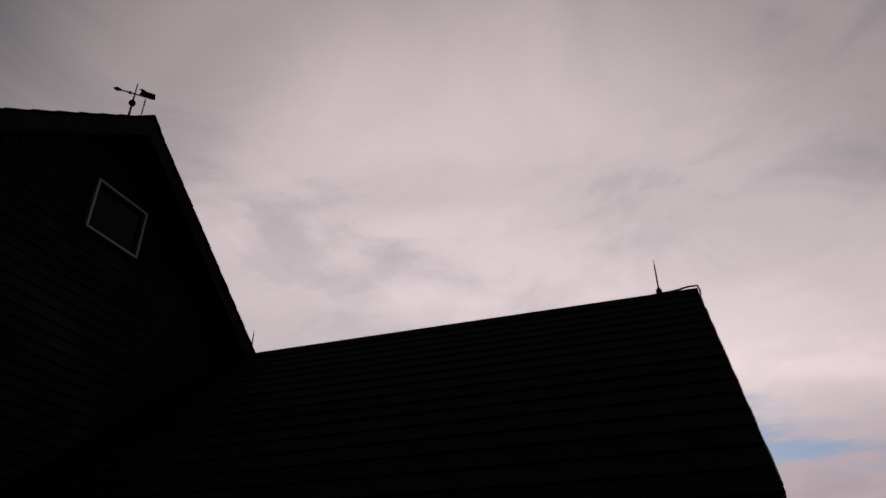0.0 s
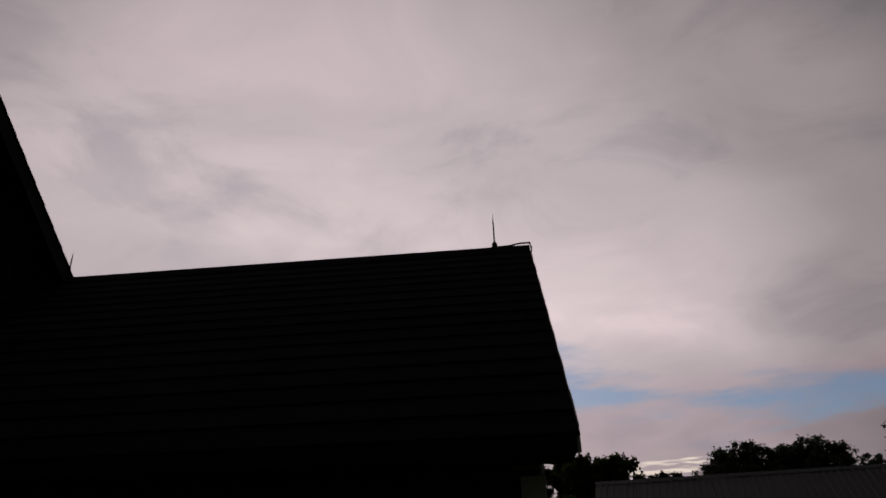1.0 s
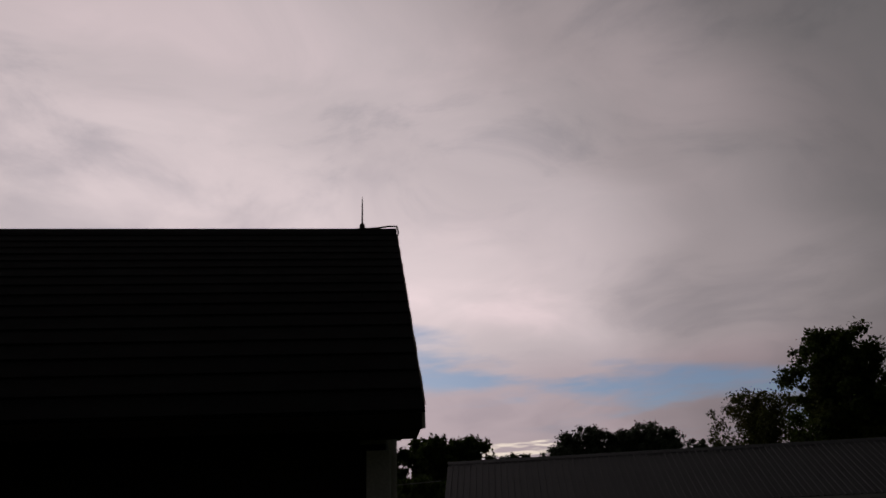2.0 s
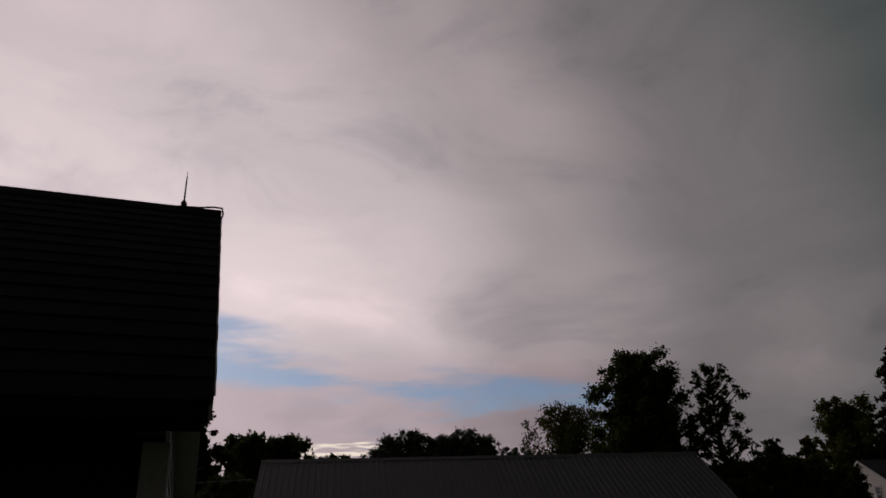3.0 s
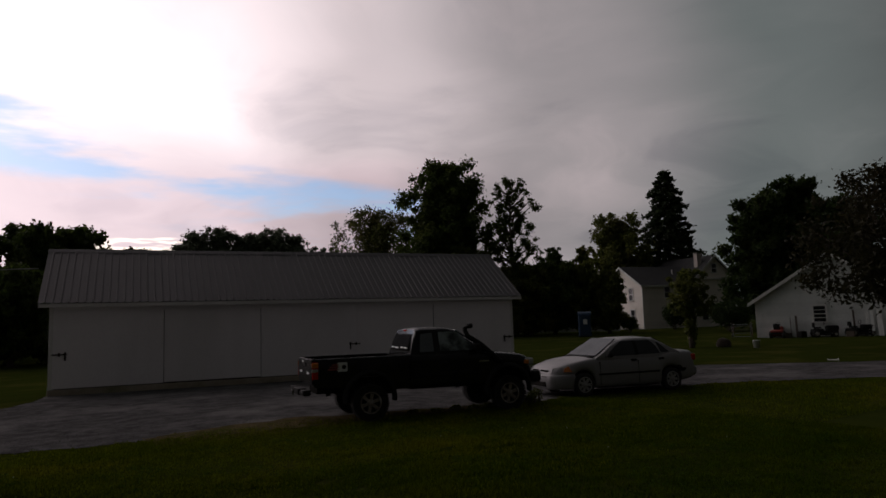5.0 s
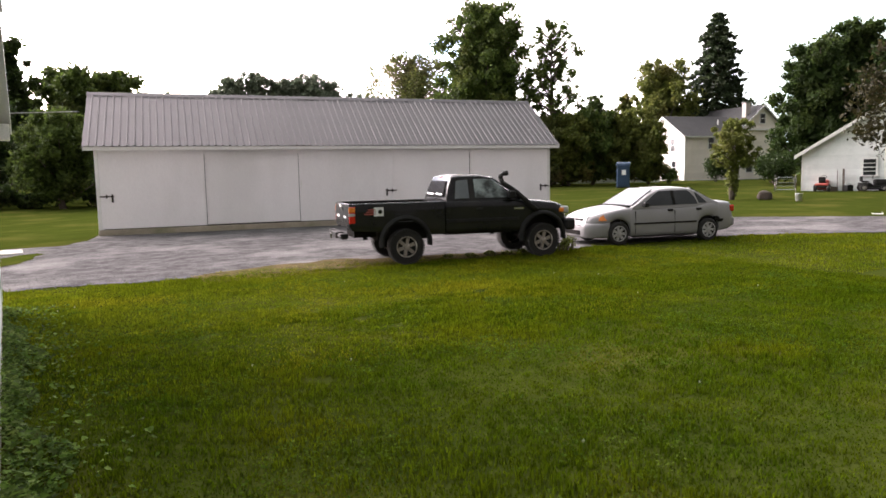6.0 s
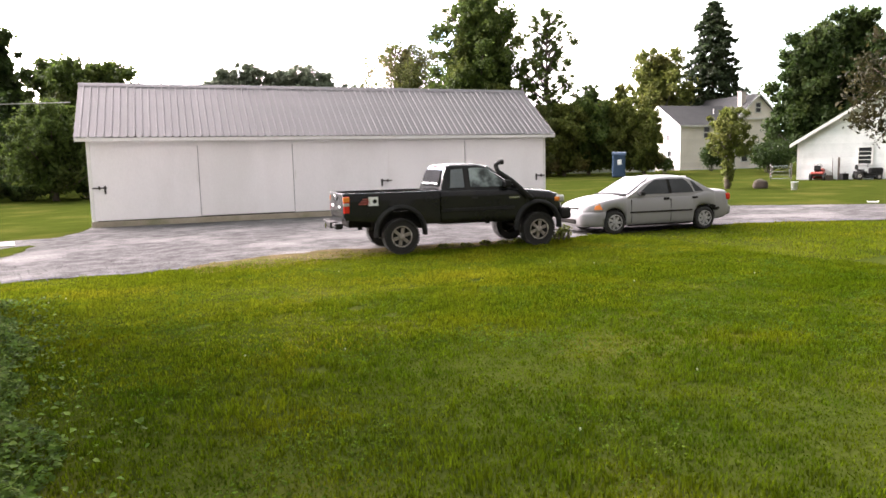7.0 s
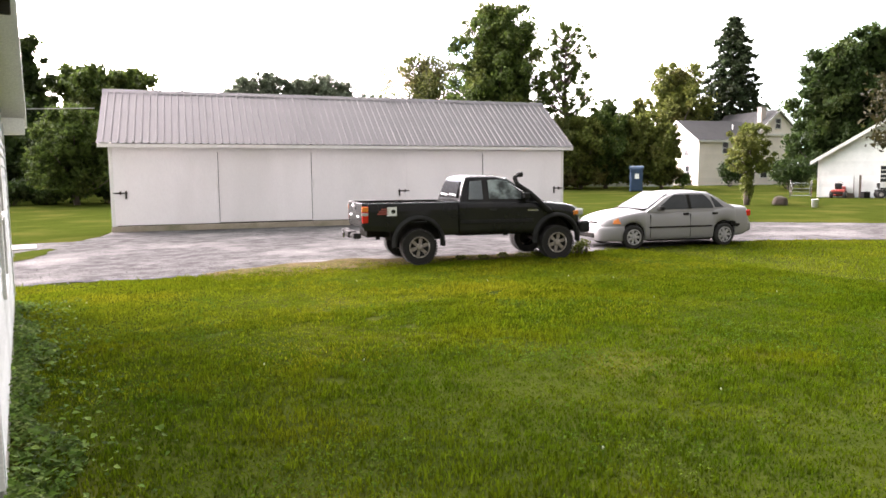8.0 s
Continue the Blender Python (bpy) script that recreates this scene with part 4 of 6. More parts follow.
        for xc, r0 in ((0.0, 0.475), (WB, 0.475)):
            bm = bmesh.new()
            prev = None
            for k in range(23):
                a = radians(-8 + k * 196 / 22)
                c, sn = math.cos(a), math.sin(a)
                ring = [bm.verts.new((xc + r * c, s * y, ZH + 0.085 + r * sn)) for r, y in ((r0, W - 0.06), (r0, W + 0.075), (r0 + 0.045, W + 0.08), (r0 + 0.095, W + 0.005))]
                if prev:
                    for q in range(3):
                        bm.faces.new((prev[q], ring[q], ring[q + 1], prev[q + 1]))
                prev = ring
            part("fender_flare", bm, FLAREPLASTIC, t, "wide matt plastic fender flare", smooth=True)
        for xc in (0.0, WB):
            wheel(t, xc, s * (W - 0.06), ZH, R, 0.215, 0.26, 6, s, 40, MUDALLOY)
        head = part("headlamp", boxed(3.58, 3.80, s * (W - 0.22) - 0.13, s * (W - 0.22) + 0.14, 0.93, 1.09, bevel=0.03), CLEARLAMP, t)
        part("indicator", boxed(3.54, 3.66, s * (W - 0.085) - 0.03, s * (W - 0.085) + 0.03, 0.96, 1.05, bevel=0.012), AMBER, head)
    for y, (a, b) in ((0, (-0.62, 0.62)),):
        quad_panel("rear_window", [(0.90, 0.62, 1.36), (0.90, -0.62, 1.36), (1.02, -0.55, 1.70), (1.02, 0.55, 1.70)], 0.025, DARKPANE, t)
        quad_panel("windscreen", [(2.60, -0.70, 1.335), (2.60, 0.70, 1.335), (2.01, 0.58, 1.765), (2.01, -0.58, 1.765)], 0.015, PAINTEDGLASS, t)
    for y0, y1, z0 in ((-0.55, -0.34, 1.40), (-0.28, -0.10, 1.41), (0.05, 0.3, 1.40), (0.36, 0.56, 1.41)):
        quad_panel("window_sticker", [(0.885 + (z0 - 1.36) * 0.35, y1, z0), (0.885 + (z0 - 1.36) * 0.35, y0, z0), (0.885 + (z0 - 1.28) * 0.35, y0, z0 + 0.07), (0.885 + (z0 - 1.28) * 0.35, y1, z0 + 0.07)], 0.012, STICKER, t)
    part("brake_lamp", boxed(1.03, 1.08, -0.10, 0.10, 1.775, 1.805, bevel=0.006), REDLAMP, t)
    part("front_bumper", boxed(3.70, 3.93, -W + 0.01, W - 0.01, 0.56, 0.80, bevel=0.04), FLAREPLASTIC, t)
    part("grille", boxed(3.78, 3.84, -0.42, 0.42, 0.86, 1.06, bevel=0.01), FLAREPLASTIC, t)
    for s in (-1,):
        y = s * (W + 0.05)
        sn = part("snorkel", tube([(2.98, s * (W - 0.02), 1.04), (2.84, y, 1.10), (2.72, y, 1.22), (2.48, s * (W - 0.02), 1.45), (2.22, s * (W - 0.10), 1.63), (2.17, s * (W - 0.11), 1.73)],
                                  [0.05, 0.065, 0.055, 0.05, 0.048, 0.052], 10), FLAREPLASTIC, t, "black plastic intake snorkel", smooth=True)
        part("snorkel_head", tube([(2.16, s * (W - 0.11), 1.72), (2.17, s * (W - 0.11), 1.79), (2.22, s * (W - 0.11), 1.835), (2.33, s * (W - 0.11), 1.845)], [0.045, 0.052, 0.055, 0.055], 10), FLAREPLASTIC, sn, smooth=True)
    # decals on the bed sides
    for s in (-1, 1):
        y0, y1 = sorted((s * (W + 0.001), s * (W + 0.008)))
        part("decal", boxed(-0.66, -0.46, y0, y1, 1.02, 1.20), STICKER, t, "white square decal")
        part("decal_disc", tube([(-0.53, s * (W + 0.002), 1.11), (-0.53, s * (W + 0.012), 1.11)], 0.045, 12), BLACKPAINT, t)
        for k in range(3):
            part("decal_stripe", boxed(-0.86 + 0.04 * k, -0.62, y0, y1 + s * 0.002 if s > 0 else y1, 1.05 + 0.045 * k, 1.08 + 0.045 * k), REDSTICKER, t)
    part("frame_rail", boxed(-1.0, 3.5, -0.42, 0.42, 0.56, 0.70), UNDER, t)
    part("wheel_tub", boxed(-0.54, 0.54, -W + 0.24, W - 0.24, 0.50, 1.02), UNDER, t)
    part("wheel_tub", boxed(WB - 0.5, WB + 0.5, -W + 0.30, W - 0.30, 0.55, 1.0), UNDER, t)
    for xc in (0.0, WB):
        part("axle", tube([(xc, -W + 0.1, ZH), (xc, W - 0.1, ZH)], 0.05, 8), UNDER, t)
    return t


def build_sedan():
    """x forward from the front axle, y to the left, on the ground at z 0."""
    W, ZH, R, WB = 0.835, 0.29, 0.29, 2.62
    t = thing("sedan_car", pose(13.37, 12.77, 0, 0, 0, 164.7), "silver compact sedan parked nose to nose with the truck", "car")
    arch = lambda x, xc, r, base: max(base, ZH + 0.02 + math.sqrt(max(0.0, r * r - (x - xc) ** 2))) if abs(x - xc) < r else base
    TOP = [(-3.47, 0.62), (-3.455, 0.84), (-3.42, 0.945), (-3.35, 0.985), (-3.1, 1.005), (-2.75, 1.01), (-2.3, 0.965), (-1.2, 0.94), (-0.5, 0.935), (-0.3, 0.925), (0.1, 0.875), (0.45, 0.80), (0.64, 0.735), (0.73, 0.675), (0.80, 0.58), (0.835, 0.50)]
    WIDE = [(-3.47, W - 0.25), (-3.44, W - 0.15), (-3.35, W - 0.085), (-3.1, W - 0.035), (-2.5, W - 0.005), (-1.6, W), (-0.4, W - 0.003), (0.1, W - 0.02), (0.45, W - 0.065), (0.65, W - 0.14), (0.77, W - 0.24), (0.835, W - 0.36)]
    LOW = [(-3.47, 0.34), (-3.2, 0.27), (-2.2, 0.20), (-0.4, 0.20), (0.5, 0.21), (0.835, 0.25)]
    bottom = lambda x: arch(x, 0, 0.335, arch(x, -WB, 0.335, smooth_at(x, LOW)))

    def section(x):
        b, h, w = bottom(x), smooth_at(x, TOP), smooth_at(x, WIDE)
        g = h - b
        side_pts = [(0.0, 0.925), (0.05, 0.965), (0.14, 0.985), (0.28, 0.997), (0.42, 1.0), (0.56, 0.998), (0.68, 0.990), (0.78, 0.978), (0.86, 0.960), (0.92, 0.935), (0.96, 0.90), (0.985, 0.855)]
        crown = 0.025 + 0.012 * min(1.0, max(0.0, x + 0.6))
        return [(0, b)] + [(w * k, b + g * f) for f, k in side_pts] + [(w * 0.76, h + 0.003), (w * 0.60, h + crown * 0.5), (w * 0.40, h + crown * 0.78), (w * 0.2, h + crown * 0.95), (0, h + crown)]
    xs = sorted(set([round(v, 3) for v in steps(-3.47, 0.835, 60) + steps(-0.336, 0.336, 32) + steps(-WB - 0.336, -WB + 0.336, 32) + steps(0.6, 0.835, 10) + steps(-3.47, -3.3, 9)]))
    body = loft(xs, section, t, "body", SILVER, "dull silver painted body")
    body.modifiers["edges"].split_angle = radians(55)
    RZ = 1.39
    ROOF = [(-2.92, 1.0), (-2.72, 1.085), (-2.45, 1.24), (-2.22, 1.345), (-2.0, 1.385), (-1.65, RZ), (-1.35, RZ - 0.012), (-1.15, RZ - 0.055), (-0.9, 1.235), (-0.6, 1.045), (-0.38, 0.925)]
    flank = lambda z: W - 0.045 - 0.175 * max(0.0, (z - 0.92) / (RZ - 0.92)) ** 1.25

    def cab(x):
        zt = smooth_at(x, ROOF)
        k = min(1.0, max(0.0, (zt - 0.92) / (RZ - 0.92)))
        za = 0.90 + (zt - 0.90) * 0.86
        out = [(0, 0.88), (flank(0.90), 0.88)]
        out += [(flank(z), z) for z in steps(0.90, za, 6)]
        w1 = flank(za)
        return out + [(w1 - 0.025 * k, za + (zt - za) * 0.55), (w1 - 0.075 * k - 0.01, za + (zt - za) * 0.90), (w1 * 0.62, zt + 0.008 * k), (w1 * 0.3, zt + 0.018 * k), (0, zt + 0.022 * k)]
    top = loft(steps(-2.92, -0.38, 60), cab, t, "cab_top", SILVER)
    top.modifiers["edges"].split_angle = radians(60)
    for s in (-1, 1):
        order = (lambda q: q) if s < 0 else (lambda q: q[::-1])
        side = lambda x, z: (x, s * (flank(z) + 0.002), z)
        glass_patch("front_window", side, 0.955, 1.315, lambda f: -1.555 + 0.01 * f, lambda f: -0.66 - 0.50 * f - 0.05 * f ** 3, 0.006, CARGLASS, t)
        glass_patch("rear_window", side, 0.965, 1.315, lambda f: -2.30 + 0.10 * f + 0.14 * f ** 3, lambda f: -1.655 + 0.02 * f, 0.006, CARGLASS, t)
        glass_patch("quarter_window", side, 0.985, 1.255, lambda f: -2.60 + 0.30 * f ** 1.05, lambda f: -2.345 + 0.085 * f, 0.006, CARGLASS, t, 5, 3)
        glass_patch("window_pillar", side, 0.955, 1.318, lambda f: -1.655 + 0.02 * f, lambda f: -1.555 + 0.01 * f, 0.004, UNDER, t, 4, 2)
        part("mirror", boxed(-0.80, -0.65, s * (W + 0.05) - 0.085, s * (W + 0.05) + 0.06, 0.93, 1.045, bevel=0.03), FLAREPLASTIC, t)
        part("side_moulding", boxed(-2.24, -0.42, *sorted((s * (W - 0.012), s * (W + 0.014))), 0.500, 0.540, bevel=0.006), UNDER, t)
        for x in (-1.47, -2.32):
            part("door_handle", boxed(x - 0.09, x + 0.07, s * (W - 0.035) - 0.02, s * (W - 0.035) + 0.03, 0.80, 0.86, bevel=0.012), UNDER, t)
        for x in (-0.46, -1.60):
            part("door_seam", boxed(x - 0.004, x + 0.004, *sorted((s * (W - 0.03), s * (W + 0.001))), 0.27, 0.83), UNDER, t)
        # dark strip added for the shade under the sill
        part("sill_shadow_gap", boxed(-2.22, -0.38, s * (W - 0.05) - 0.012, s * (W - 0.05) + 0.012, 0.175, 0.215), UNDER, t)
        for xc in (0.0, -WB):
            wheel(t, xc, s * (W - 0.085), ZH, R, 0.19, 0.19, 7, s, metal=HUBCAP)
            part("wheel_arch_liner", tube([(xc + 0.325 * math.cos(radians(a)), s * (W - 0.075), ZH + 0.02 + 0.325 * math.sin(radians(a))) for a in range(0, 181, 12)], 0.024, 6), UNDER, t)
        # torn rear corner above the wheel
        tear = bmesh.new()
        for k, (dx, dz) in enumerate(((-0.30, 0.24), (-0.35, 0.21), (-0.22, 0.31), (-0.39, 0.235), (-0.27, 0.285))):
            box(tear, -WB + dx - 0.055, -WB + dx + 0.05, s * (W - 0.022) - 0.02, s * (W - 0.022) + 0.02, ZH + dz - 0.02, ZH + dz + 0.035, m=None)
        part("torn_panel_edge", tear, UNDER, t, "torn dark edge of the rear wing")
        lamp = quad_panel("headlamp", order([(0.40, s * (W - 0.045), 0.615), (0.775, s * (W - 0.30), 0.595), (0.715, s * (W - 0.30), 0.705), (0.43, s * (W - 0.08), 0.755)]), 0.02, CLEARLAMP, t)
        quad_panel("indicator", order([(0.34, s * (W - 0.018), 0.62), (0.53, s * (W - 0.10), 0.615), (0.50, s * (W - 0.105), 0.70), (0.41, s * (W - 0.065), 0.755)]), 0.026, AMBER, lamp)
        part("tail_lamp", boxed(-3.462, -3.32, s * (W - 0.135) - 0.06, s * (W - 0.135) + 0.055, 0.74, 0.90, bevel=0.02), REDLAMP, t)
    quad_panel("windscreen", [(-0.435, -0.68, 0.965), (-0.435, 0.68, 0.965), (-1.12, 0.555, 1.368), (-1.12, -0.555, 1.368)], 0.02, SCREENGLASS, t)
    quad_panel("rear_screen", [(-2.78, 0.62, 1.075), (-2.78, -0.62, 1.075), (-2.26, -0.52, 1.355), (-2.26, 0.52, 1.355)], 0.02, CARGLASS, t)
    part("cowl", boxed(-0.43, -0.30, -0.66, 0.66, 0.935, 0.962, bevel=0.008), UNDER, t)
    part("bonnet_seam", boxed(-0.30, -0.288, -0.70, 0.70, 0.93, 0.951), UNDER, t)
    bump = part("front_bumper", loft_bumper(W), SILVER, t, smooth=True)
    part("bumper_strip", boxed(0.845, 0.885, -0.50, 0.50, 0.50, 0.515, bevel=0.004), UNDER, bump)
    part("lower_intake", boxed(0.83, 0.902, -0.44, 0.44, 0.27, 0.385, bevel=0.015), UNDER, bump)
    part("grille", boxed(0.745, 0.800, -0.40, 0.40, 0.615, 0.665, bevel=0.01), UNDER, t, "slim dark grille slot")
    part("grille_bar", boxed(0.75, 0.806, -0.06, 0.06, 0.61, 0.67, bevel=0.012), CHROME, t)
    part("rear_bumper", boxed(-3.54, -3.28, -0.72, 0.72, 0.34, 0.60, bevel=0.06), SILVER, t)
    part("floor_pan", boxed(-2.9, 0.4, -0.58, 0.58, 0.17, 0.42), UNDER, t)
    part("engine_bay", boxed(-0.3, 0.34, -0.56, 0.56, 0.3, 0.7), UNDER, t)
    return t


def loft_bumper(W):
    """The front bumper, wrapping round both corners to the wheel arches."""
    bm = bmesh.new()
    rows = []
    for u in steps(-1, 1, 28):
        y = u * (W - 0.005)
        x = 0.885 - 0.06 * abs(u) ** 2 - 0.47 * max(0.0, (abs(u) - 0.62) / 0.38) ** 2.2
        rows.append([bm.verts.new((x + dx, y * k, z)) for dx, k, z in ((-0.10, 0.93, 0.19), (-0.03, 0.985, 0.205), (0.0, 1.0, 0.26), (0.008, 1.004, 0.36), (0.008, 1.004, 0.46), (-0.005, 1.0, 0.52), (-0.04, 0.985, 0.555), (-0.14, 0.93, 0.57))])
    for a, b in zip(rows, rows[1:]):
        for k in range(7):
            bm.faces.new((a[k], b[k], b[k + 1], a[k + 1]))
    for r in (rows[0], rows[-1]):
        bm.faces.new(r)
    return bm


build_pickup()
build_sedan()

# ---------------------------------------------------------------- trees
BARK = mat("grey_brown_bark", (0.11, 0.085, 0.065), (0.07, 0.055, 0.045), scale=3, rough=0.95, bump=0.9, fine=14, stretch=(1, 1, 0.3))
LEAF_DARK = leaf_mat("deep_green_leaves", (0.02592, 0.04608, 0.0108), (0.03888, 0.06192, 0.0144), (0.05184, 0.06912, 0.01728))
LEAF_MID = leaf_mat("mid_green_leaves", (0.05184, 0.08208, 0.01555), (0.07085, 0.09936, 0.02074), (0.09504, 0.108, 0.02592))
LEAF_YELLOW = leaf_mat("yellow_green_leaves", (0.09288, 0.1161, 0.02229), (0.1254, 0.1347, 0.02972), (0.1393, 0.1207, 0.03715))
LEAF_BROWN = leaf_mat("olive_bronzed_leaves", (0.100, 0.105, 0.030), (0.082, 0.100, 0.028), (0.125, 0.100, 0.040))
LEAF_BRONZE = leaf_mat("dark_bronze_leaves", (0.0225, 0.0225, 0.0081), (0.0315, 0.0279, 0.0099), (0.03825, 0.0279, 0.0117))
# distance haze is mixed into this paler grey-green
LEAF_HAZE = leaf_mat("haze_grey_pine_tufts", (0.1333, 0.1646, 0.1098), (0.1646, 0.196, 0.1333), (0.1568, 0.1725, 0.1254))
LEAF_CONIFER = leaf_mat("dark_needles", (0.02475, 0.03825, 0.01688), (0.036, 0.05175, 0.0225), (0.0405, 0.0495, 0.0225))
IVYLEAF = leaf_mat("dark_ivy_leaves", (0.04331, 0.08406, 0.01146), (0.07642, 0.1248, 0.02037), (0.1248, 0.1681, 0.04076), spec=0.05, scale=9.0, blotch=5.0, island=0.6)
rng = np.random.default_rng(11)


def leaf_cloud(name, centres, radii, n, size, material, parent=None, flat=0.0, shell=0.55, core=None):
    """n small bent leaves scattered through clumps; denser towards each clump's outside, with gaps between."""
    centres, radii = np.asarray(centres, float), np.asarray(radii, float)
    if radii.ndim == 1:
        radii = np.repeat(radii[:, None], 3, 1)
    w = radii.prod(1) ** (2 / 3)
    idx = rng.choice(len(centres), n, p=w / w.sum())
    d = rng.normal(size=(n, 3))
    d /= np.linalg.norm(d, axis=1, keepdims=True)
    r = (shell + (1 - shell) * rng.random(n)) * (0.7 + 0.55 * rng.random(n) ** 2)
    p = centres[idx] + d * radii[idx] * r[:, None]
    big = np.ones(n)
    if core is not None:
        k = n // 6
        pick = rng.integers(0, len(core[0]), k)
        e = rng.normal(size=(k, 3))
        e /= np.linalg.norm(e, axis=1, keepdims=True)
        p = np.concatenate([p, np.asarray(core[0])[pick] + e * np.asarray(core[1])[pick] * (rng.random(k) ** 0.4)[:, None]])
        big = np.concatenate([big, np.full(k, 2.0)])
        n += k
    a = rng.normal(size=(n, 3))
    a[:, 2] *= 1 - flat
    a /= np.linalg.norm(a, axis=1, keepdims=True)
    b = np.cross(a, rng.normal(size=(n, 3)))
    b /= np.linalg.norm(b, axis=1, keepdims=True)
    s = (size * big * (0.6 + 0.8 * rng.random(n)))[:, None]
    up = np.cross(a, b) * s * 0.25
    v = np.stack([p - a * s, p - b * s * 0.55 + up, p + a * s, p + b * s * 0.55 + up], 1).reshape(-1, 3)
    me = bpy.data.meshes.new(name)
    me.vertices.add(4 * n)
    me.vertices.foreach_set("co", v.ravel())
    me.loops.add(4 * n)
    me.loops.foreach_set("vertex_index", np.arange(4 * n))
    me.polygons.add(n)
    me.polygons.foreach_set("loop_start", np.arange(0, 4 * n, 4))
    me.polygons.foreach_set("loop_total", np.full(n, 4))
    me.update(calc_edges=True)
    me.materials.append(material)
    ob = new(name, me)
    if parent is not None:
        ob.parent = parent
    return ob


def tree(x, y, height, radius, material, label, leaves=5000, size=0.22, bare=0.2, clumps=34, openness=0.5, group="", lean=0.0, squash=0.85, tuft=1.0, dense=1.0):
    """A leafy tree: tapered trunk, limbs to its clumps, and a crown of many leaves."""
    clumps, leaves, openness, size = int(clumps * 2.2), int(leaves * 2.0), openness * 0.5, size * 0.92
    base = ground_height(x, y)
    t = thing("tree", pose(x, y, base), label, "tree", group)
    r0 = height * 0.018 + 0.05
    pts = [(0, 0, -0.1)] + [(lean * height * f * f + 0.12 * math.sin(f * 7 + x), 0.12 * math.cos(f * 6 + y), height * 0.86 * f) for f in (0.15, 0.35, 0.55, 0.75, 1.0)]
    part("trunk", tube(pts, [r0 * 1.25, r0, r0 * 0.8, r0 * 0.55, r0 * 0.35, r0 * 0.1], 9), BARK, t, smooth=True)
    cs, rs = [], []
    cz0 = height * bare
    limbs = bmesh.new()
    for i in range(clumps):
        f = (i + 0.5) / clumps
        z = cz0 + (height - cz0) * (0.06 + 0.90 * f)
        k = (z - cz0) / (height - cz0)
        reach = radius * (math.sin(math.pi * min(1, 0.20 + 0.72 * k)) ** 0.6) * (0.45 + 0.72 * rng.random())
        a = i * 2.39996 + rng.random() * 0.7
        cr = tuft * radius * (0.16 + 0.20 * rng.random()) * (1.0 - 0.30 * k)
        rr = max(0.0, reach - cr * 0.5) * (1 if i % 4 else 0.35)
        c = (rr * math.cos(a) + lean * height * k, rr * math.sin(a), min(z, height - cr * squash))
        cs.append(c)
        rs.append((cr, cr, cr * squash))
        if i % 2 == 0 and rr > 0.5:
            s = Vector((lean * height * k * 0.5, 0, max(height * bare * 0.8, z - rr * 0.75)))
            e = Vector(c)
            m = s.lerp(e, 0.5) + Vector((0, 0, -0.06 * rr))
            tube([s, m, e], [r0 * 0.38, r0 * 0.25, r0 * 0.08], 5, limbs)
    part("branchwork", limbs, BARK, t, smooth=True)
    inner = []
    for i in range(12):
        k = (i + 0.5) / 12
        w = dense * 0.62 * radius * math.sin(math.pi * min(1, 0.20 + 0.72 * k)) ** 0.6
        inner.append(((lean * height * k, 0, cz0 + (height - cz0) * (0.05 + 0.80 * k)), (w, w, (height - cz0) * 0.09)))
    core = ([q[0] for q in inner], [q[1] for q in inner]) if dense else None
    tagged(leaf_cloud("crown", cs, rs, leaves, size, material, t, shell=openness, core=core), kind="stuff")
    return t


def conifer(x, y, height, radius, material, label, leaves=6000, size=0.3, gap=0.04, group=""):
    base = ground_height(x, y)
    t = thing("conifer_tree", pose(x, y, base), label, "tree", group)
    r0 = height * 0.014 + 0.05
    part("trunk", tube([(0, 0, -0.1), (0.05, 0, height * 0.5), (0, 0, height * 0.99)], [r0, r0 * 0.6, 0.03], 8), BARK, t, smooth=True)
    cs, rs = [], []
    limbs = bmesh.new()
    n = int(height * 7)
    for i in range(n):
        f = i / n
        z = height * (0.08 + 0.90 * f)
        reach = radius * (1 - f) ** 0.62 * (0.55 + 0.55 * rng.random()) + 0.15
        a = i * 2.39996
        for u in (0.4, 0.72, 1.0):
            cs.append((reach * u * math.cos(a), reach * u * math.sin(a), z - reach * 0.28 * u * u))
            rs.append((0.30 + 0.22 * reach * (0.5 + 0.3 * u), 0.30 + 0.22 * reach * (0.5 + 0.3 * u), 0.22 + 0.06 * reach))
        if i % 2 == 0:
            tube([(0, 0, z), (reach * math.cos(a), reach * math.sin(a), z - reach * 0.28)], [r0 * 0.2, 0.015], 4, limbs)
    part("branchwork", limbs, BARK, t)
    tagged(leaf_cloud("needles", cs, rs, leaves, size, material, t, flat=0.4, shell=0.2), kind="stuff")
    return t


def bush(x, y, height, radius, material, label, leaves=1200, size=0.14):
    t = thing("bush", pose(x, y, ground_height(x, y)), label, "bush", "bushes by the buildings")
    stems = bmesh.new()
    for k in range(5):
        a = k * 1.3
        tube([(0.1 * math.cos(a), 0.1 * math.sin(a), -0.05), (radius * 0.5 * math.cos(a), radius * 0.5 * math.sin(a), height * 0.6)], [0.03, 0.01], 5, stems)
    part("stemwork", stems, BARK, t)
    cs = [(radius * 0.5 * math.cos(k * 2.4) * rng.random(), radius * 0.6 * math.sin(k * 2.4), height * (0.35 + 0.4 * rng.random())) for k in range(10)]
    tagged(leaf_cloud("foliage", cs, [(radius * 0.5, radius * 0.5, height * 0.36)] * 10, leaves, size, material, t), kind="stuff")
    return t


WOODS = "woods behind the garage"
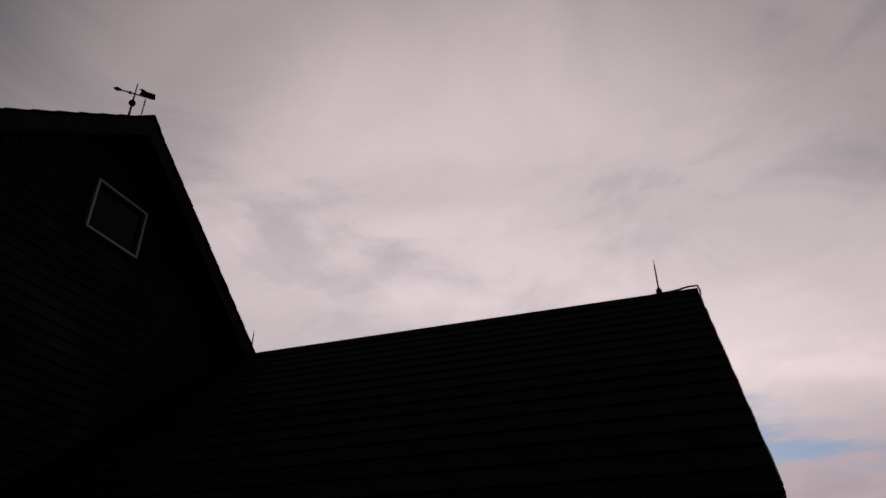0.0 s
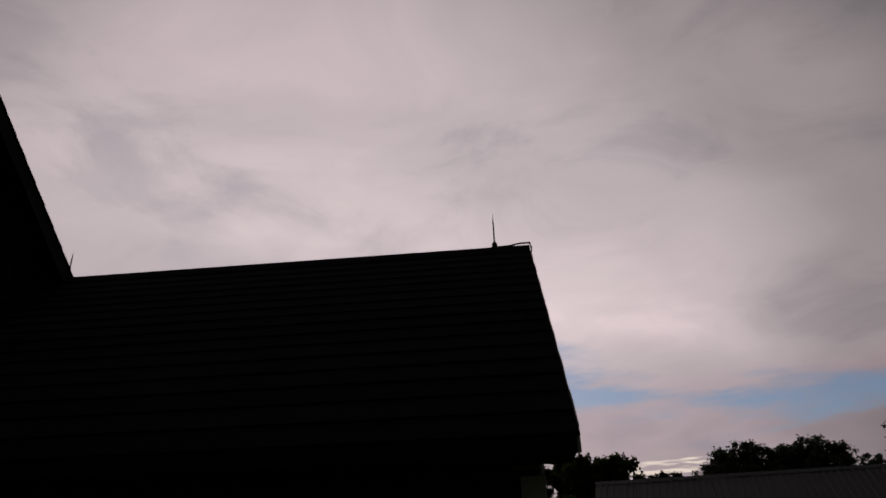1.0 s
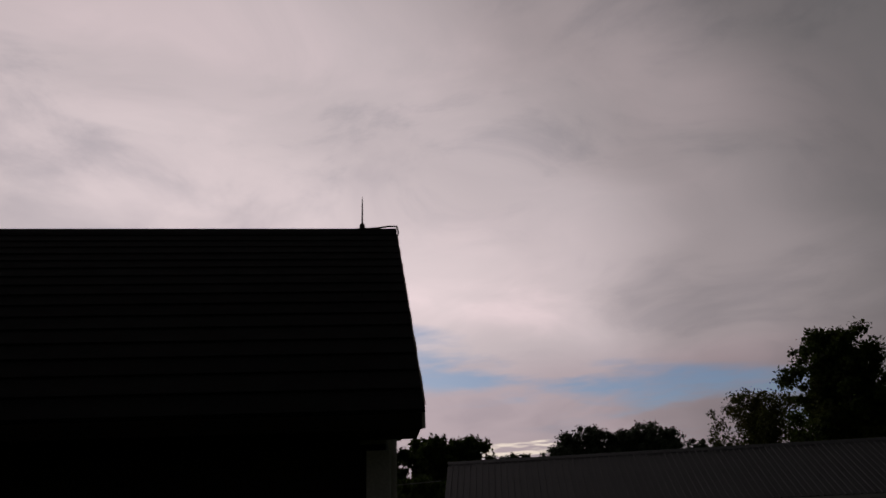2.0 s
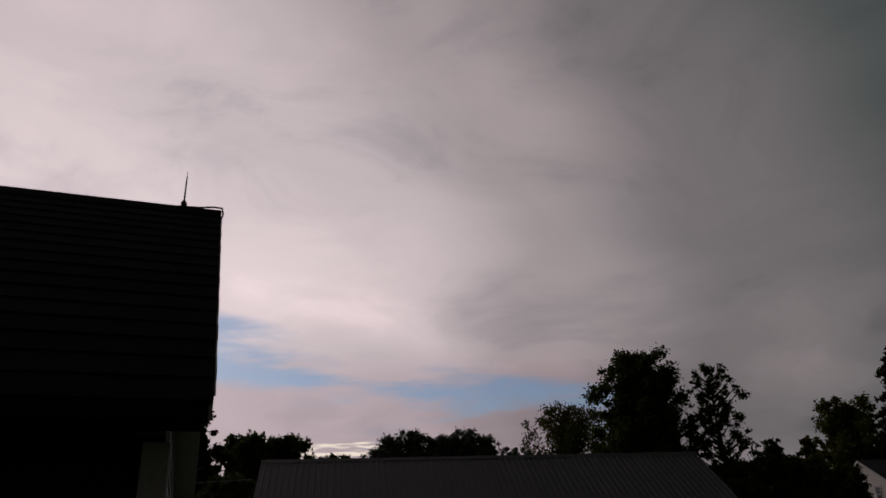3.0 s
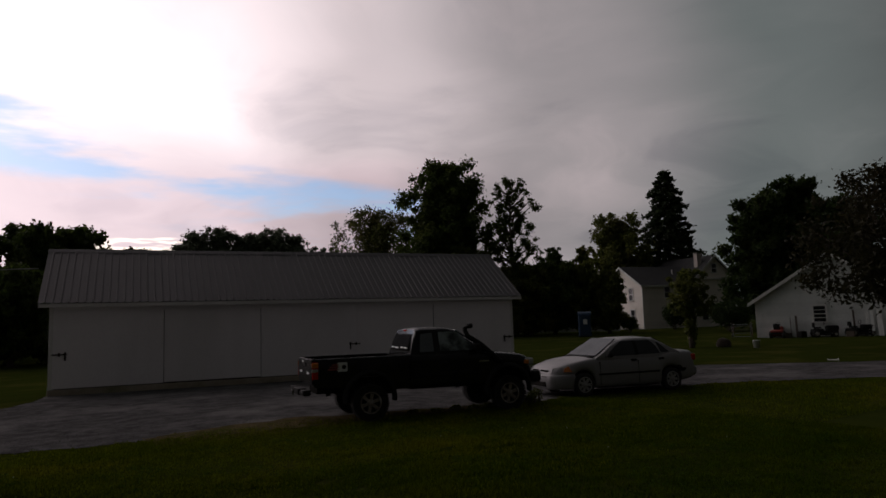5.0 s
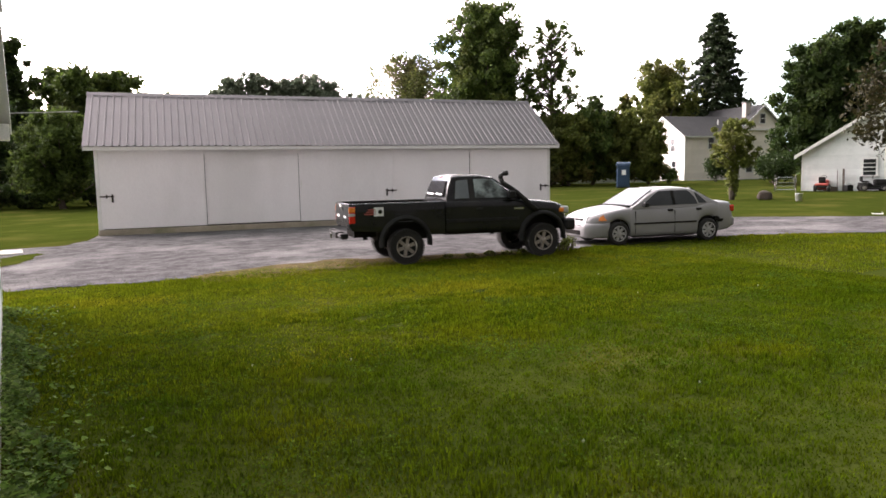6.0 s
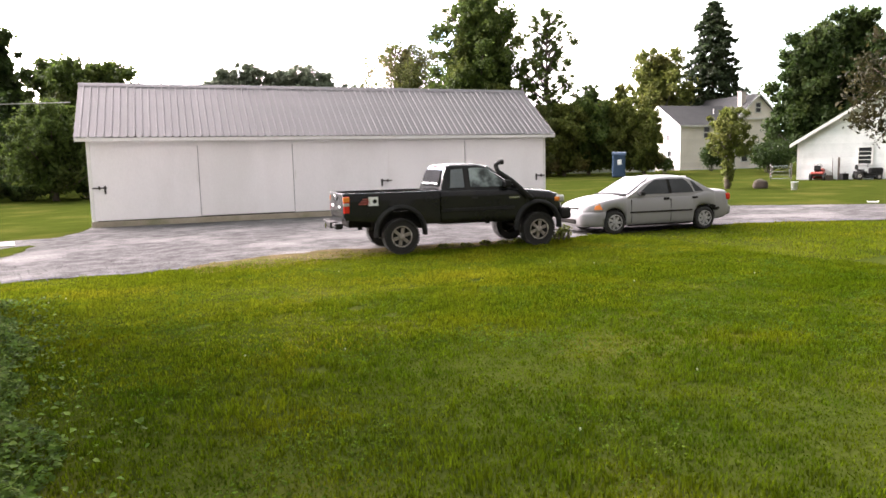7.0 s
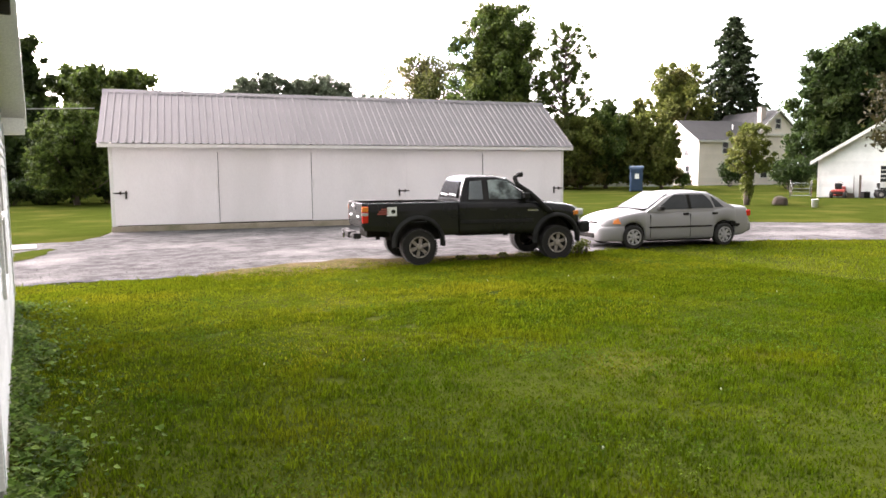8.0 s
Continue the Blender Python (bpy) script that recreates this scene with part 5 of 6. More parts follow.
# woods beyond the lawn, left of the garage
tree(3.5, 51.8, 6.6, 3.0, LEAF_MID, "round bushy green tree at the wood's edge", 9000, 0.13, 0.10, 40, 0.45, WOODS)
tree(1.0, 75, 14.4, 3.3, LEAF_DARK, "tall dark leafy tree in the woods", 6500, 0.24, 0.15, 36, 0.4, WOODS)
tree(6.8, 79.6, 12.9, 5.0, LEAF_MID, "broad leafy tree in the woods", 11000, 0.26, 0.08, 40, 0.45, WOODS)
tree(10.6, 81.2, 13.0, 4.8, LEAF_MID, "broad leafy tree in the woods", 10000, 0.26, 0.08, 40, 0.45, WOODS)
tree(16.5, 84, 11.2, 4.6, LEAF_DARK, "broad leafy tree in the woods", 5000, 0.26, 0.08, 36, 0.45, WOODS)
tree(-4.0, 70, 13.0, 5.0, LEAF_DARK, "tall dark leafy tree in the woods", 6000, 0.26, 0.08, 38, 0.4, WOODS)
tree(-1.5, 60, 8.2, 4.0, LEAF_DARK, "dark leafy tree at the wood's edge", 6000, 0.2, 0.05, 34, 0.4, WOODS)
tree(8.4, 60, 7.6, 3.6, LEAF_DARK, "dark leafy tree at the wood's edge", 6000, 0.2, 0.05, 34, 0.4, WOODS)
tree(0.5, 92, 13.0, 5.5, LEAF_DARK, "broad leafy tree deep in the woods", 5000, 0.3, 0.05, 36, 0.4, WOODS)
tree(9.0, 95, 14.0, 6.0, LEAF_MID, "broad leafy tree deep in the woods", 5000, 0.3, 0.05, 36, 0.4, WOODS)
tree(-8.0, 84, 13.5, 6.0, LEAF_DARK, "broad leafy tree deep in the woods", 5000, 0.3, 0.05, 36, 0.4, WOODS)
tree(22.0, 88, 10.0, 4.5, LEAF_DARK, "broad leafy tree in the woods", 4000, 0.26, 0.08, 30, 0.45, WOODS)
for k in range(9):
    bush(-4 + 1.9 * k, 54.5 + 1.2 * math.sin(k * 2), 1.7 + 0.7 * math.sin(k * 1.7), 1.5, LEAF_DARK, "dark low undergrowth at the wood's edge", 1500, 0.16)
# far pines over the garage roof, with haze in their leaf colour
PINES = "far pines"
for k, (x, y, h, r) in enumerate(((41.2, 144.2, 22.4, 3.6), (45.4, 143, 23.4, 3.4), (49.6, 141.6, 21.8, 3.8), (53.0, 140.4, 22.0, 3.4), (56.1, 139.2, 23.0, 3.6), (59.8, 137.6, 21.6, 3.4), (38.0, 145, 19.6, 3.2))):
    tree(x, y, h, r * 1.35, LEAF_HAZE, "tall far pine with ragged crown", 5200, 0.30, 0.3, 44, 0.0, PINES, squash=0.9, tuft=1.15)
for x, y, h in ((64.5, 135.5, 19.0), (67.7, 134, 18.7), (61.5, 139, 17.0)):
    tree(x, y, h, 3.0, LEAF_HAZE, "small far pine with thin crown", 1400, 0.40, 0.3, 20, 0.35, PINES)
# trees right of the garage
YARD = "trees round the yard"
tree(45.0, 77.7, 16.8, 6.2, LEAF_BROWN, "open leafy tree with gaps in the crown", 9500, 0.19, 0.25, 80, 0.4, YARD, dense=0.35)
tree(44.2, 60.8, 19.6, 5.7, LEAF_MID, "tall dense green maple", 22000, 0.22, 0.10, 90, 0.35, YARD)
tree(49.8, 56.4, 17.5, 3.5, LEAF_MID, "slender airy tree with thin leaves", 6000, 0.17, 0.12, 80, 0.2, YARD, tuft=0.8, dense=0.0)
HEDGE = "row of small trees behind the cars"
for x, y, h, r, m in ((46.0, 53.8, 7.2, 2.6, LEAF_BROWN), (49.0, 53.0, 7.4, 3.0, LEAF_YELLOW), (52.0, 52.6, 7.8, 3.0, LEAF_MID), (54.2, 51.0, 7.6, 3.0, LEAF_YELLOW), (55.4, 48.2, 6.6, 2.2, LEAF_YELLOW), (50.6, 55.6, 7.6, 3.0, LEAF_MID)):
    tree(x, y, h, r, m, "small bushy tree in a row behind the drive", 8000, 0.17, 0.06, 44, 0.45, HEDGE)
tree(91.6, 92.6, 15.2, 3.4, LEAF_DARK, "small far tree on the skyline", 1300, 0.34, 0.35, 22, 0.5, YARD)
tree(95.5, 88.5, 15.2, 2.6, LEAF_YELLOW, "small far tree on the skyline", 900, 0.34, 0.35, 18, 0.5, YARD)
tree(74.1, 62.5, 15.8, 5.0, LEAF_YELLOW, "broad yellow-green tree behind the house", 6500, 0.26, 0.15, 44, 0.45, YARD)
conifer(82.0, 60.0, 22.4, 6.6, LEAF_CONIFER, "tall dark spruce behind the house", 15000, 0.34, group=YARD)
tree(67.6, 37.9, 13.6, 4.5, LEAF_DARK, "dense dark green tree beside the white shed", 14000, 0.23, 0.06, 50, 0.35, YARD)
tree(72.3, 36.8, 15.9, 4.2, LEAF_DARK, "tall dark green tree behind the white shed", 10000, 0.25, 0.1, 44, 0.4, YARD)
tree(71.0, 32.0, 13.0, 5.2, LEAF_DARK, "dense dark green tree behind the white shed", 6000, 0.25, 0.08, 44, 0.4, YARD)
tree(35.3, 12.7, 8.7, 4.4, LEAF_BRONZE, "bronzed spreading tree with drooping twigs", 9000, 0.13, 0.24, 70, 0.5, YARD, dense=0.0)
tree(36.4, 25.2, 4.75, 1.35, LEAF_YELLOW, "small yellow-green multi-stemmed tree on the lawn", 3600, 0.10, 0.38, 30, 0.5, YARD, dense=0.0)
bush(36.4, 25.2, 2.3, 0.42, LEAF_YELLOW, "leafy suckers round the small tree's stems", 900, 0.09)
bush(58.4, 36.4, 2.9, 2.0, LEAF_DARK, "dark green clipped shrub near the house", 2200, 0.14)
bush(61.0, 38.4, 2.6, 1.8, LEAF_DARK, "dark green clipped shrub near the house", 2000, 0.14)
bush(63.4, 46.2, 2.9, 1.3, LEAF_DARK, "dark round shrub against the house", 1500, 0.14)
bush(56.6, 46.6, 1.6, 1.0, LEAF_MID, "low shrub beside the small trees", 900, 0.12)


def far_woods():
    """A belt of woods that closes the horizon."""
    cs, rs = [], []
    for k in range(300):
        a = radians(-40 + k * 0.46)
        d = 135 + 18 * math.sin(k * 1.7)
        h = 5.5 + 2.2 * math.sin(k * 0.9) + 1.4 * math.sin(k * 2.3)
        cs.append((d * math.sin(a), d * math.cos(a), h * 0.5))
        rs.append((3.4, 3.4, h * 0.62))
    return tagged(leaf_cloud("far_woods", cs, rs, 16000, 0.55, LEAF_DARK, shell=0.3), "dark far belt of woods along the horizon", "woods", kind="stuff")


far_woods()

# ---------------------------------------------------------------- house beyond the yard
SIDING = mat("cream_house_siding", (0.88, 0.82, 0.76), (0.84, 0.78, 0.71), scale=0.8, rough=0.7, fine=14, c3=(0.72, 0.67, 0.60), blotch=0.3, rnd=0.03, grain=0.3)
ROOFGREY = mat("weathered_grey_shingle", (0.042, 0.04116, 0.042), (0.0315, 0.03066, 0.0315), scale=1.2, rough=0.92, bump=0.5, fine=20, rnd=0.08)
BRICK = mat("pale_chimney_brick", (0.62, 0.56, 0.51), (0.54, 0.48, 0.44), scale=4, rough=0.9, bump=0.5, fine=18, spec=0.06)


def sash(parent, u, v, z, w, h, axis):
    """A window standing proud on a wall, its pane, frame and sill. axis: the way that it faces, -x or -y."""
    p = pose(u, v, z) if axis == "-y" else pose(u, v, z, 0, 0, -90)
    win = part("window", boxed(-w / 2, w / 2, -0.03, 0.02, 0, h), DARKGLASS, parent, "dark sash window in pale trim")
    win.matrix_basis = p
    for a in ((-w / 2 - 0.1, -w / 2, -0.1, h + 0.12), (w / 2, w / 2 + 0.1, -0.1, h + 0.12), (-w / 2, w / 2, h, h + 0.12), (-w / 2, w / 2, h / 2 - 0.03, h / 2 + 0.03)):
        part("frame", boxed(a[0], a[1], -0.06, 0.02, a[2], a[3]), TRIM, win)
    part("sill", boxed(-w / 2 - 0.13, w / 2 + 0.13, -0.12, 0.02, -0.08, 0.0), TRIM, win)
    return win


def lap_rows(parent, length, z0, z1, step, m, material, top=None):
    """Rows of siding along x; top(z) gives the row's ends where a gable narrows it."""
    z = z0
    while z < z1 - 0.05:
        a, b = top(z + step) if top else (0, length)
        if b - a > 0.2:
            ob = link_mesh("clapboard", [(a, 0, z), (b, 0, z), (b, -0.03, z), (a, -0.03, z), (a, 0, z + step), (b, 0, z + step), (b, -0.008, z + step), (a, -0.008, z + step)],
                           [(0, 1, 2, 3), (3, 2, 6, 7), (4, 7, 6, 5), (0, 3, 7, 4), (1, 5, 6, 2)], material, parent)
            ob.matrix_basis = m
        z += step


def build_house():
    h = thing("house", pose(66.8, 52.9, 0.5, 0, 0, -14), "cream two-storey farmhouse with grey roof and pale chimney", "house")
    L, D, E, Rz = 9.0, 7.6, 5.35, 7.65
    part("wall", boxed(0, L, 0, D, -0.3, E), SIDING, h)
    part("gable", prism([(0, E), (D, E), (D / 2, Rz - 0.1)], "x", 0, 0.2), SIDING, h)
    s = (Rz - E) / (D / 2)
    for k in (0, 1):
        y = lambda d: d if k == 0 else D - d
        part("roof", prism([(y(-0.35), E - 0.35 * s + 0.06), (y(D / 2), Rz + 0.06), (y(D / 2), Rz - 0.1), (y(-0.35), E - 0.35 * s - 0.1)], "x", -0.35, L + 3.0), ROOFGREY, h, "weathered grey shingle roof")
        part("rake_trim", prism([(y(-0.36), E - 0.36 * s + 0.03), (y(D / 2), Rz + 0.03), (y(D / 2), Rz - 0.22), (y(-0.36), E - 0.36 * s - 0.2)], "x", -0.40, -0.352), TRIM, h)
        part("eave_trim", boxed(-0.35, L, *sorted((y(-0.40), y(-0.352))), E - 0.35 * s - 0.16, E - 0.35 * s + 0.02), TRIM, h)
    lap_rows(h, L, 0, E - 0.3, 0.3, pose(0, -0.001, 0), SIDING)
    lap_rows(h, D, 0, Rz - 0.2, 0.3, pose(-0.001, D, 0, 0, 0, -90), SIDING, top=lambda z: (0, D) if z < E else ((z - E) / s, D - (z - E) / s))
    for x in (-0.02, L - 0.12):
        part("corner_board", boxed(x, x + 0.14, -0.04, 0.1, 0, E - 0.25), TRIM, h)
    for u, z in ((3.6, 3.7),):
        sash(h, u, -0.02, z, 0.75, 1.25, "-y")
    sash(h, 5.7, -0.02, 0.9, 0.9, 1.5, "-y")
    for v, z in ((1.9, 0.9), (5.6, 3.4), (2.1, 3.5)):
        sash(h, -0.02, v, z, 0.75, 1.4, "-x")
    part("porch_step", boxed(-1.6, -0.05, 1.0, 2.9, -0.4, 0.4, bevel=0.03), CONCRETE, h)
    for k in range(7):
        part("baluster", boxed(-1.56, -1.50, 1.0 + k * 0.3, 1.06 + k * 0.3, 0.4, 1.3), TRIM, h)
    part("handrail", boxed(-1.60, -1.46, 0.96, 2.9, 1.3, 1.38), TRIM, h)
    # cross wing with its gable to the yard
    X0, X1, Y0, E2, R2 = 7.2, 13.6, -0.6, 6.0, 8.75
    m = (X0 + X1) / 2
    s2 = (R2 - E2) / ((X1 - X0) / 2)
    wing = part("wing", prism([(X0, -0.3), (X1, -0.3), (X1, E2), (m, R2 - 0.1), (X0, E2)], "y", Y0, Y0 + 9), SIDING, h, "cream gabled cross wing")
    for k in (0, 1):
        xx = lambda d: X0 + d if k == 0 else X1 - d
        part("wing_roof", prism([(xx(-0.35), E2 - 0.35 * s2 + 0.08), (m, R2 + 0.08), (m, R2 - 0.08), (xx(-0.35), E2 - 0.35 * s2 - 0.08)], "y", Y0 - 0.35, Y0 + 9.3), ROOFGREY, h)
        part("wing_rake", prism([(xx(-0.36), E2 - 0.36 * s2 + 0.04), (m, R2 + 0.04), (m, R2 - 0.2), (xx(-0.36), E2 - 0.36 * s2 - 0.2)], "y", Y0 - 0.40, Y0 - 0.352), TRIM, h)
    part("gable_return", boxed(X0 - 0.3, X1 + 0.3, Y0 - 0.3, Y0, E2 - 0.25, E2 - 0.05), TRIM, h)
    lap_rows(h, X1 - X0, 0, R2 - 0.3, 0.3, pose(X0, Y0 - 0.001, 0), SIDING, top=lambda z: (0, X1 - X0) if z < E2 else ((z - E2) / s2, X1 - X0 - (z - E2) / s2))
    sash(h, m, Y0 - 0.02, 6.6, 0.7, 1.1, "-y")
    sash(h, m + 2.2, Y0 - 0.02, 4.2, 0.8, 1.4, "-y")
    sash(h, m - 1.8, Y0 - 0.02, 0.9, 0.9, 1.5, "-y")
    ch = part("chimney", boxed(8.7, 9.35, 0.2, 0.85, 6.2, 9.0, bevel=0.02), BRICK, h, "pale square brick chimney")
    part("chimney_cap", boxed(8.62, 9.43, 0.12, 0.93, 9.0, 9.15, bevel=0.02), CONCRETE, ch)
    part("vent_pipe", tube([(6.2, 2.0, 6.3), (6.2, 2.0, 7.2)], 0.07, 8), TRIM, h)
    return h


build_house()


def build_shed():
    """White single-storey shed whose gable faces the drive; x along its front."""
    g = thing("white_shed", pose(48.86, 28.36, 0.05, 0, 0, -60), "white clapboard shed with low gable and one small window", "shed")
    Wd, E, Rz, Dp = 9.8, 2.85, 6.0, 8.0
    s = (Rz - E) / (Wd / 2)
    part("wall", prism([(0, -0.2), (Wd, -0.2), (Wd, E), (Wd / 2, Rz - 0.1), (0, E)], "y", 0, Dp), WHITE, g)
    for k in (0, 1):
        x = lambda d: d if k == 0 else Wd - d
        part("roof", prism([(x(-0.5), E - 0.5 * s + 0.08), (Wd / 2, Rz + 0.08), (Wd / 2, Rz - 0.06), (x(-0.5), E - 0.5 * s - 0.06)], "y", -0.4, Dp + 0.4), ROOFGREY, g)
        part("rake_board", prism([(x(-0.52), E - 0.52 * s + 0.09), (Wd / 2, Rz + 0.09), (Wd / 2, Rz - 0.16), (x(-0.52), E - 0.52 * s - 0.16)], "y", -0.45, -0.402), TRIM, g)
    lap_rows(g, Wd, 0, Rz - 0.2, 0.2, pose(0, -0.001, 0), WHITE, top=lambda z: (0.06, Wd - 0.06) if z < E else ((z - E) / s, Wd - (z - E) / s))
    for x in (-0.02, Wd - 0.10):
        part("corner_board", boxed(x, x + 0.12, -0.045, 0.06, 0, E - 0.1), TRIM, g)
    door = part("door", boxed(8.3, 9.3, -0.055, -0.01, 0.02, 2.1, bevel=0.01), TRIM, g, "plain white plank door")
    part("handle", boxed(8.38, 8.44, -0.085, -0.055, 1.0, 1.12, bevel=0.006), BLACKIRON, door)
    win = sash(g, 4.15, -0.03, 1.15, 0.75, 1.1, "-y")
    for k in (1, 3):
        part("muntin", boxed(-0.375, 0.375, -0.05, 0.02, k * 0.275 - 0.02, k * 0.275 + 0.02), TRIM, win)
    return g


build_shed()

# ---------------------------------------------------------------- small things about the yard
BLUEPLASTIC = mat("blue_plastic", (0.0143, 0.04225, 0.091), (0.0117, 0.03575, 0.078), scale=2, rough=0.55)
REDPAINT = mat("faded_red_paint", (0.33, 0.05, 0.035), (0.24, 0.045, 0.035), scale=6, rough=0.5)
STONE = mat("brown_stone", (0.07, 0.0504, 0.0364), (0.0455, 0.035, 0.0266), scale=3, rough=0.95, bump=0.8)
WHITEPLASTIC = mat("white_plastic", (0.78, 0.78, 0.76), (0.72, 0.72, 0.70), scale=5, rough=0.5)


def build_toilet():
    t = thing("portable_toilet", pose(48.5, 45.1, ground_height(48.5, 45.1), 0, 0, -42), "blue plastic portable toilet with domed roof", "portable toilet")
    part("cabin", boxed(-0.55, 0.55, -0.55, 0.55, 0.05, 2.05, bevel=0.04), BLUEPLASTIC, t)
    part("roof", prism([(-0.6, 2.0), (0.6, 2.0), (0.52, 2.18), (0.2, 2.32), (-0.2, 2.32), (-0.52, 2.18)], "x", -0.6, 0.6), BLUEPLASTIC, t)
    d = part("door", boxed(-0.42, 0.42, -0.585, -0.55, 0.15, 1.95, bevel=0.012), BLUEPLASTIC, t)
    part("sign", boxed(-0.16, 0.2, -0.6, -0.585, 1.15, 1.6), WHITEPLASTIC, d, "pale notice plate")
    part("vent_pipe", tube([(-0.45, 0.4, 2.0), (-0.45, 0.4, 2.5)], 0.05, 8), FLAREPLASTIC, t)
    part("skid", boxed(-0.6, 0.6, -0.6, 0.6, -0.05, 0.06, bevel=0.02), FLAREPLASTIC, t)


build_toilet()


def build_gate():
    g = thing("metal_gate", pose(47.6, 29.6, ground_height(47.6, 29.6), 0, 0, -60), "grey tubular metal gate between posts", "gate")
    W_, H_ = 1.35, 0.95
    for x in (0, W_):
        part("post", tube([(x, 0, -0.2), (x, 0, 1.2)], 0.045, 8), CHROME, g)
    part("gate_frame", tube([(0.12, 0, 0.12), (W_ - 0.12, 0, 0.12), (W_ - 0.1, 0, 0.2), (W_ - 0.1, 0, H_), (W_ - 0.2, 0, H_ + 0.05), (0.2, 0, H_ + 0.05), (0.1, 0, H_), (0.1, 0, 0.12)], 0.032, 6), CHROME, g)
    for k in range(1, 4):
        part("rail", tube([(0.12, 0, 0.12 + k * 0.25), (W_ - 0.12, 0, 0.12 + k * 0.25)], 0.016, 6), CHROME, g)


build_gate()


def build_bucket():
    b = thing("bucket", pose(37.0, 21.5, 0.0), "white plastic bucket standing on the lawn", "bucket")
    part("pail", lathe([(0.001, 0), (0.15, 0), (0.185, 0.40), (0.20, 0.40), (0.20, 0.43), (0.175, 0.43), (0.14, 0.02), (0.001, 0.02)], 20), WHITEPLASTIC, b, smooth=True).matrix_basis = pose(0, 0, 0, 90)
    part("bail", tube([(0.19 * math.cos(a), 0.05 + 0.02 * math.sin(a), 0.41 - 0.16 * math.sin(a)) for a in steps(0, math.pi, 10)], 0.006, 5), CHROME, b)


build_bucket()


def build_stone(x, y, r, h, label):
    bm = bmesh.new()
    bmesh.ops.create_icosphere(bm, subdivisions=3, radius=1)
    for v in bm.verts:
        k = 1 + 0.25 * noise.noise(v.co * 1.4 + Vector((x, y, 0)))
        v.co = Vector((v.co.x * r * k, v.co.y * r * 0.8 * k, v.co.z * h * k))
    ob = part("boulder", bm, STONE, None, smooth=True)
    ob.matrix_basis = pose(x, y, h * 0.6)
    return tagged(ob, label, "boulder")


build_stone(37.8, 24.0, 0.50, 0.34, "rough brown boulder on the lawn")


def mower(x, y, turn, paint, label):
    m = thing("riding_mower", pose(x, y, ground_height(x, y), 0, 0, turn), label, "lawn mower", "machines beside the shed")
    part("bonnet", boxed(0.25, 1.05, -0.28, 0.28, 0.42, 0.80, bevel=0.08), paint, m)
    part("chassis", boxed(-0.6, 1.0, -0.3, 0.3, 0.26, 0.44, bevel=0.03), FLAREPLASTIC, m)
    part("rear_body", boxed(-0.65, 0.05, -0.42, 0.42, 0.40, 0.58, bevel=0.05), paint, m)
    part("seat", boxed(-0.50, -0.05, -0.22, 0.22, 0.60, 0.70, bevel=0.04), FLAREPLASTIC, m)
    part("seat_back", boxed(-0.58, -0.46, -0.22, 0.22, 0.68, 1.02, bevel=0.04), FLAREPLASTIC, m)
    part("steering_wheel", tube([(0.18 + 0.05 * math.cos(a), 0.17 * math.sin(a), 0.98 + 0.14 * math.cos(a)) for a in steps(0, math.tau, 16)], 0.015, 5), FLAREPLASTIC, m)
    part("cutting_deck", boxed(-0.1, 0.6, -0.52, 0.52, 0.12, 0.26, bevel=0.05), paint, m)
    for px, py, r, w in ((-0.42, 0.42, 0.25, 0.2), (-0.42, -0.42, 0.25, 0.2), (0.78, 0.38, 0.18, 0.14), (0.78, -0.38, 0.18, 0.14)):
        wheel(m, px, py, r, r, r * 0.5, w, 5, 1 if py > 0 else -1)


mower(50.3, 24.4, -50, FLAREPLASTIC, "black riding mower parked beside the white shed")
mower(51.6, 22.6, -40, FLAREPLASTIC, "dark riding mower parked beside the white shed")
mower(48.9, 26.8, 20, REDPAINT, "faded red riding mower beside the white shed")
for k, (x, y, hgt, ln) in enumerate(((49.6, 26.2, 1.9, 0.1), (51.9, 22.9, 2.2, 0.2), (52.3, 22.3, 2.0, -0.2), (50.2, 25.6, 1.5, 0.3))):
    p = thing("garden_tool", pose(x, y, 0.02), "long-handled garden tool leaning on the shed", "garden tool", "tools by the shed")
    part("handle", tube([(0, 0, 0), (0.45, 0.25 + ln * 0.3, hgt)], 0.022, 6), BARK, p)
    part("blade", boxed(-0.1, 0.1, -0.02, 0.02, 0.0, 0.22, bevel=0.01), BLACKIRON, p)

WIREGREY = mat("weathered_grey_cable", (0.30, 0.30, 0.30), (0.22, 0.22, 0.22), scale=5, rough=0.7)
SHED = pose(48.86, 28.36, 0.05, 0, 0, -60)


def leaning_plank(u, width, height, material, label):
    p = thing("plank", SHED @ pose(u, -0.62, ground_height(49, 26) - 0.05, -14), label, "plank", "boards leaning on the shed")
    bm = boxed(-width / 2, width / 2, -0.02, 0.02, 0, height, bevel=0.008)
    part("board", bm, material, p)
    part("batten", boxed(-width / 2 + 0.02, width / 2 - 0.02, -0.045, -0.02, height * 0.7, height * 0.7 + 0.09, bevel=0.006), material, p)


for u, w, h, m in ((7.0, 0.20, 1.7, TRIM), (7.3, 0.16, 2.0, WHITE), (7.75, 0.30, 1.8, TRIM), (6.2, 0.12, 1.9, BARK), (2.6, 0.14, 1.6, BARK)):
    leaning_plank(u, w, h, m, "pale board leaning on the shed wall" if m is not BARK else "brown board leaning on the shed wall")


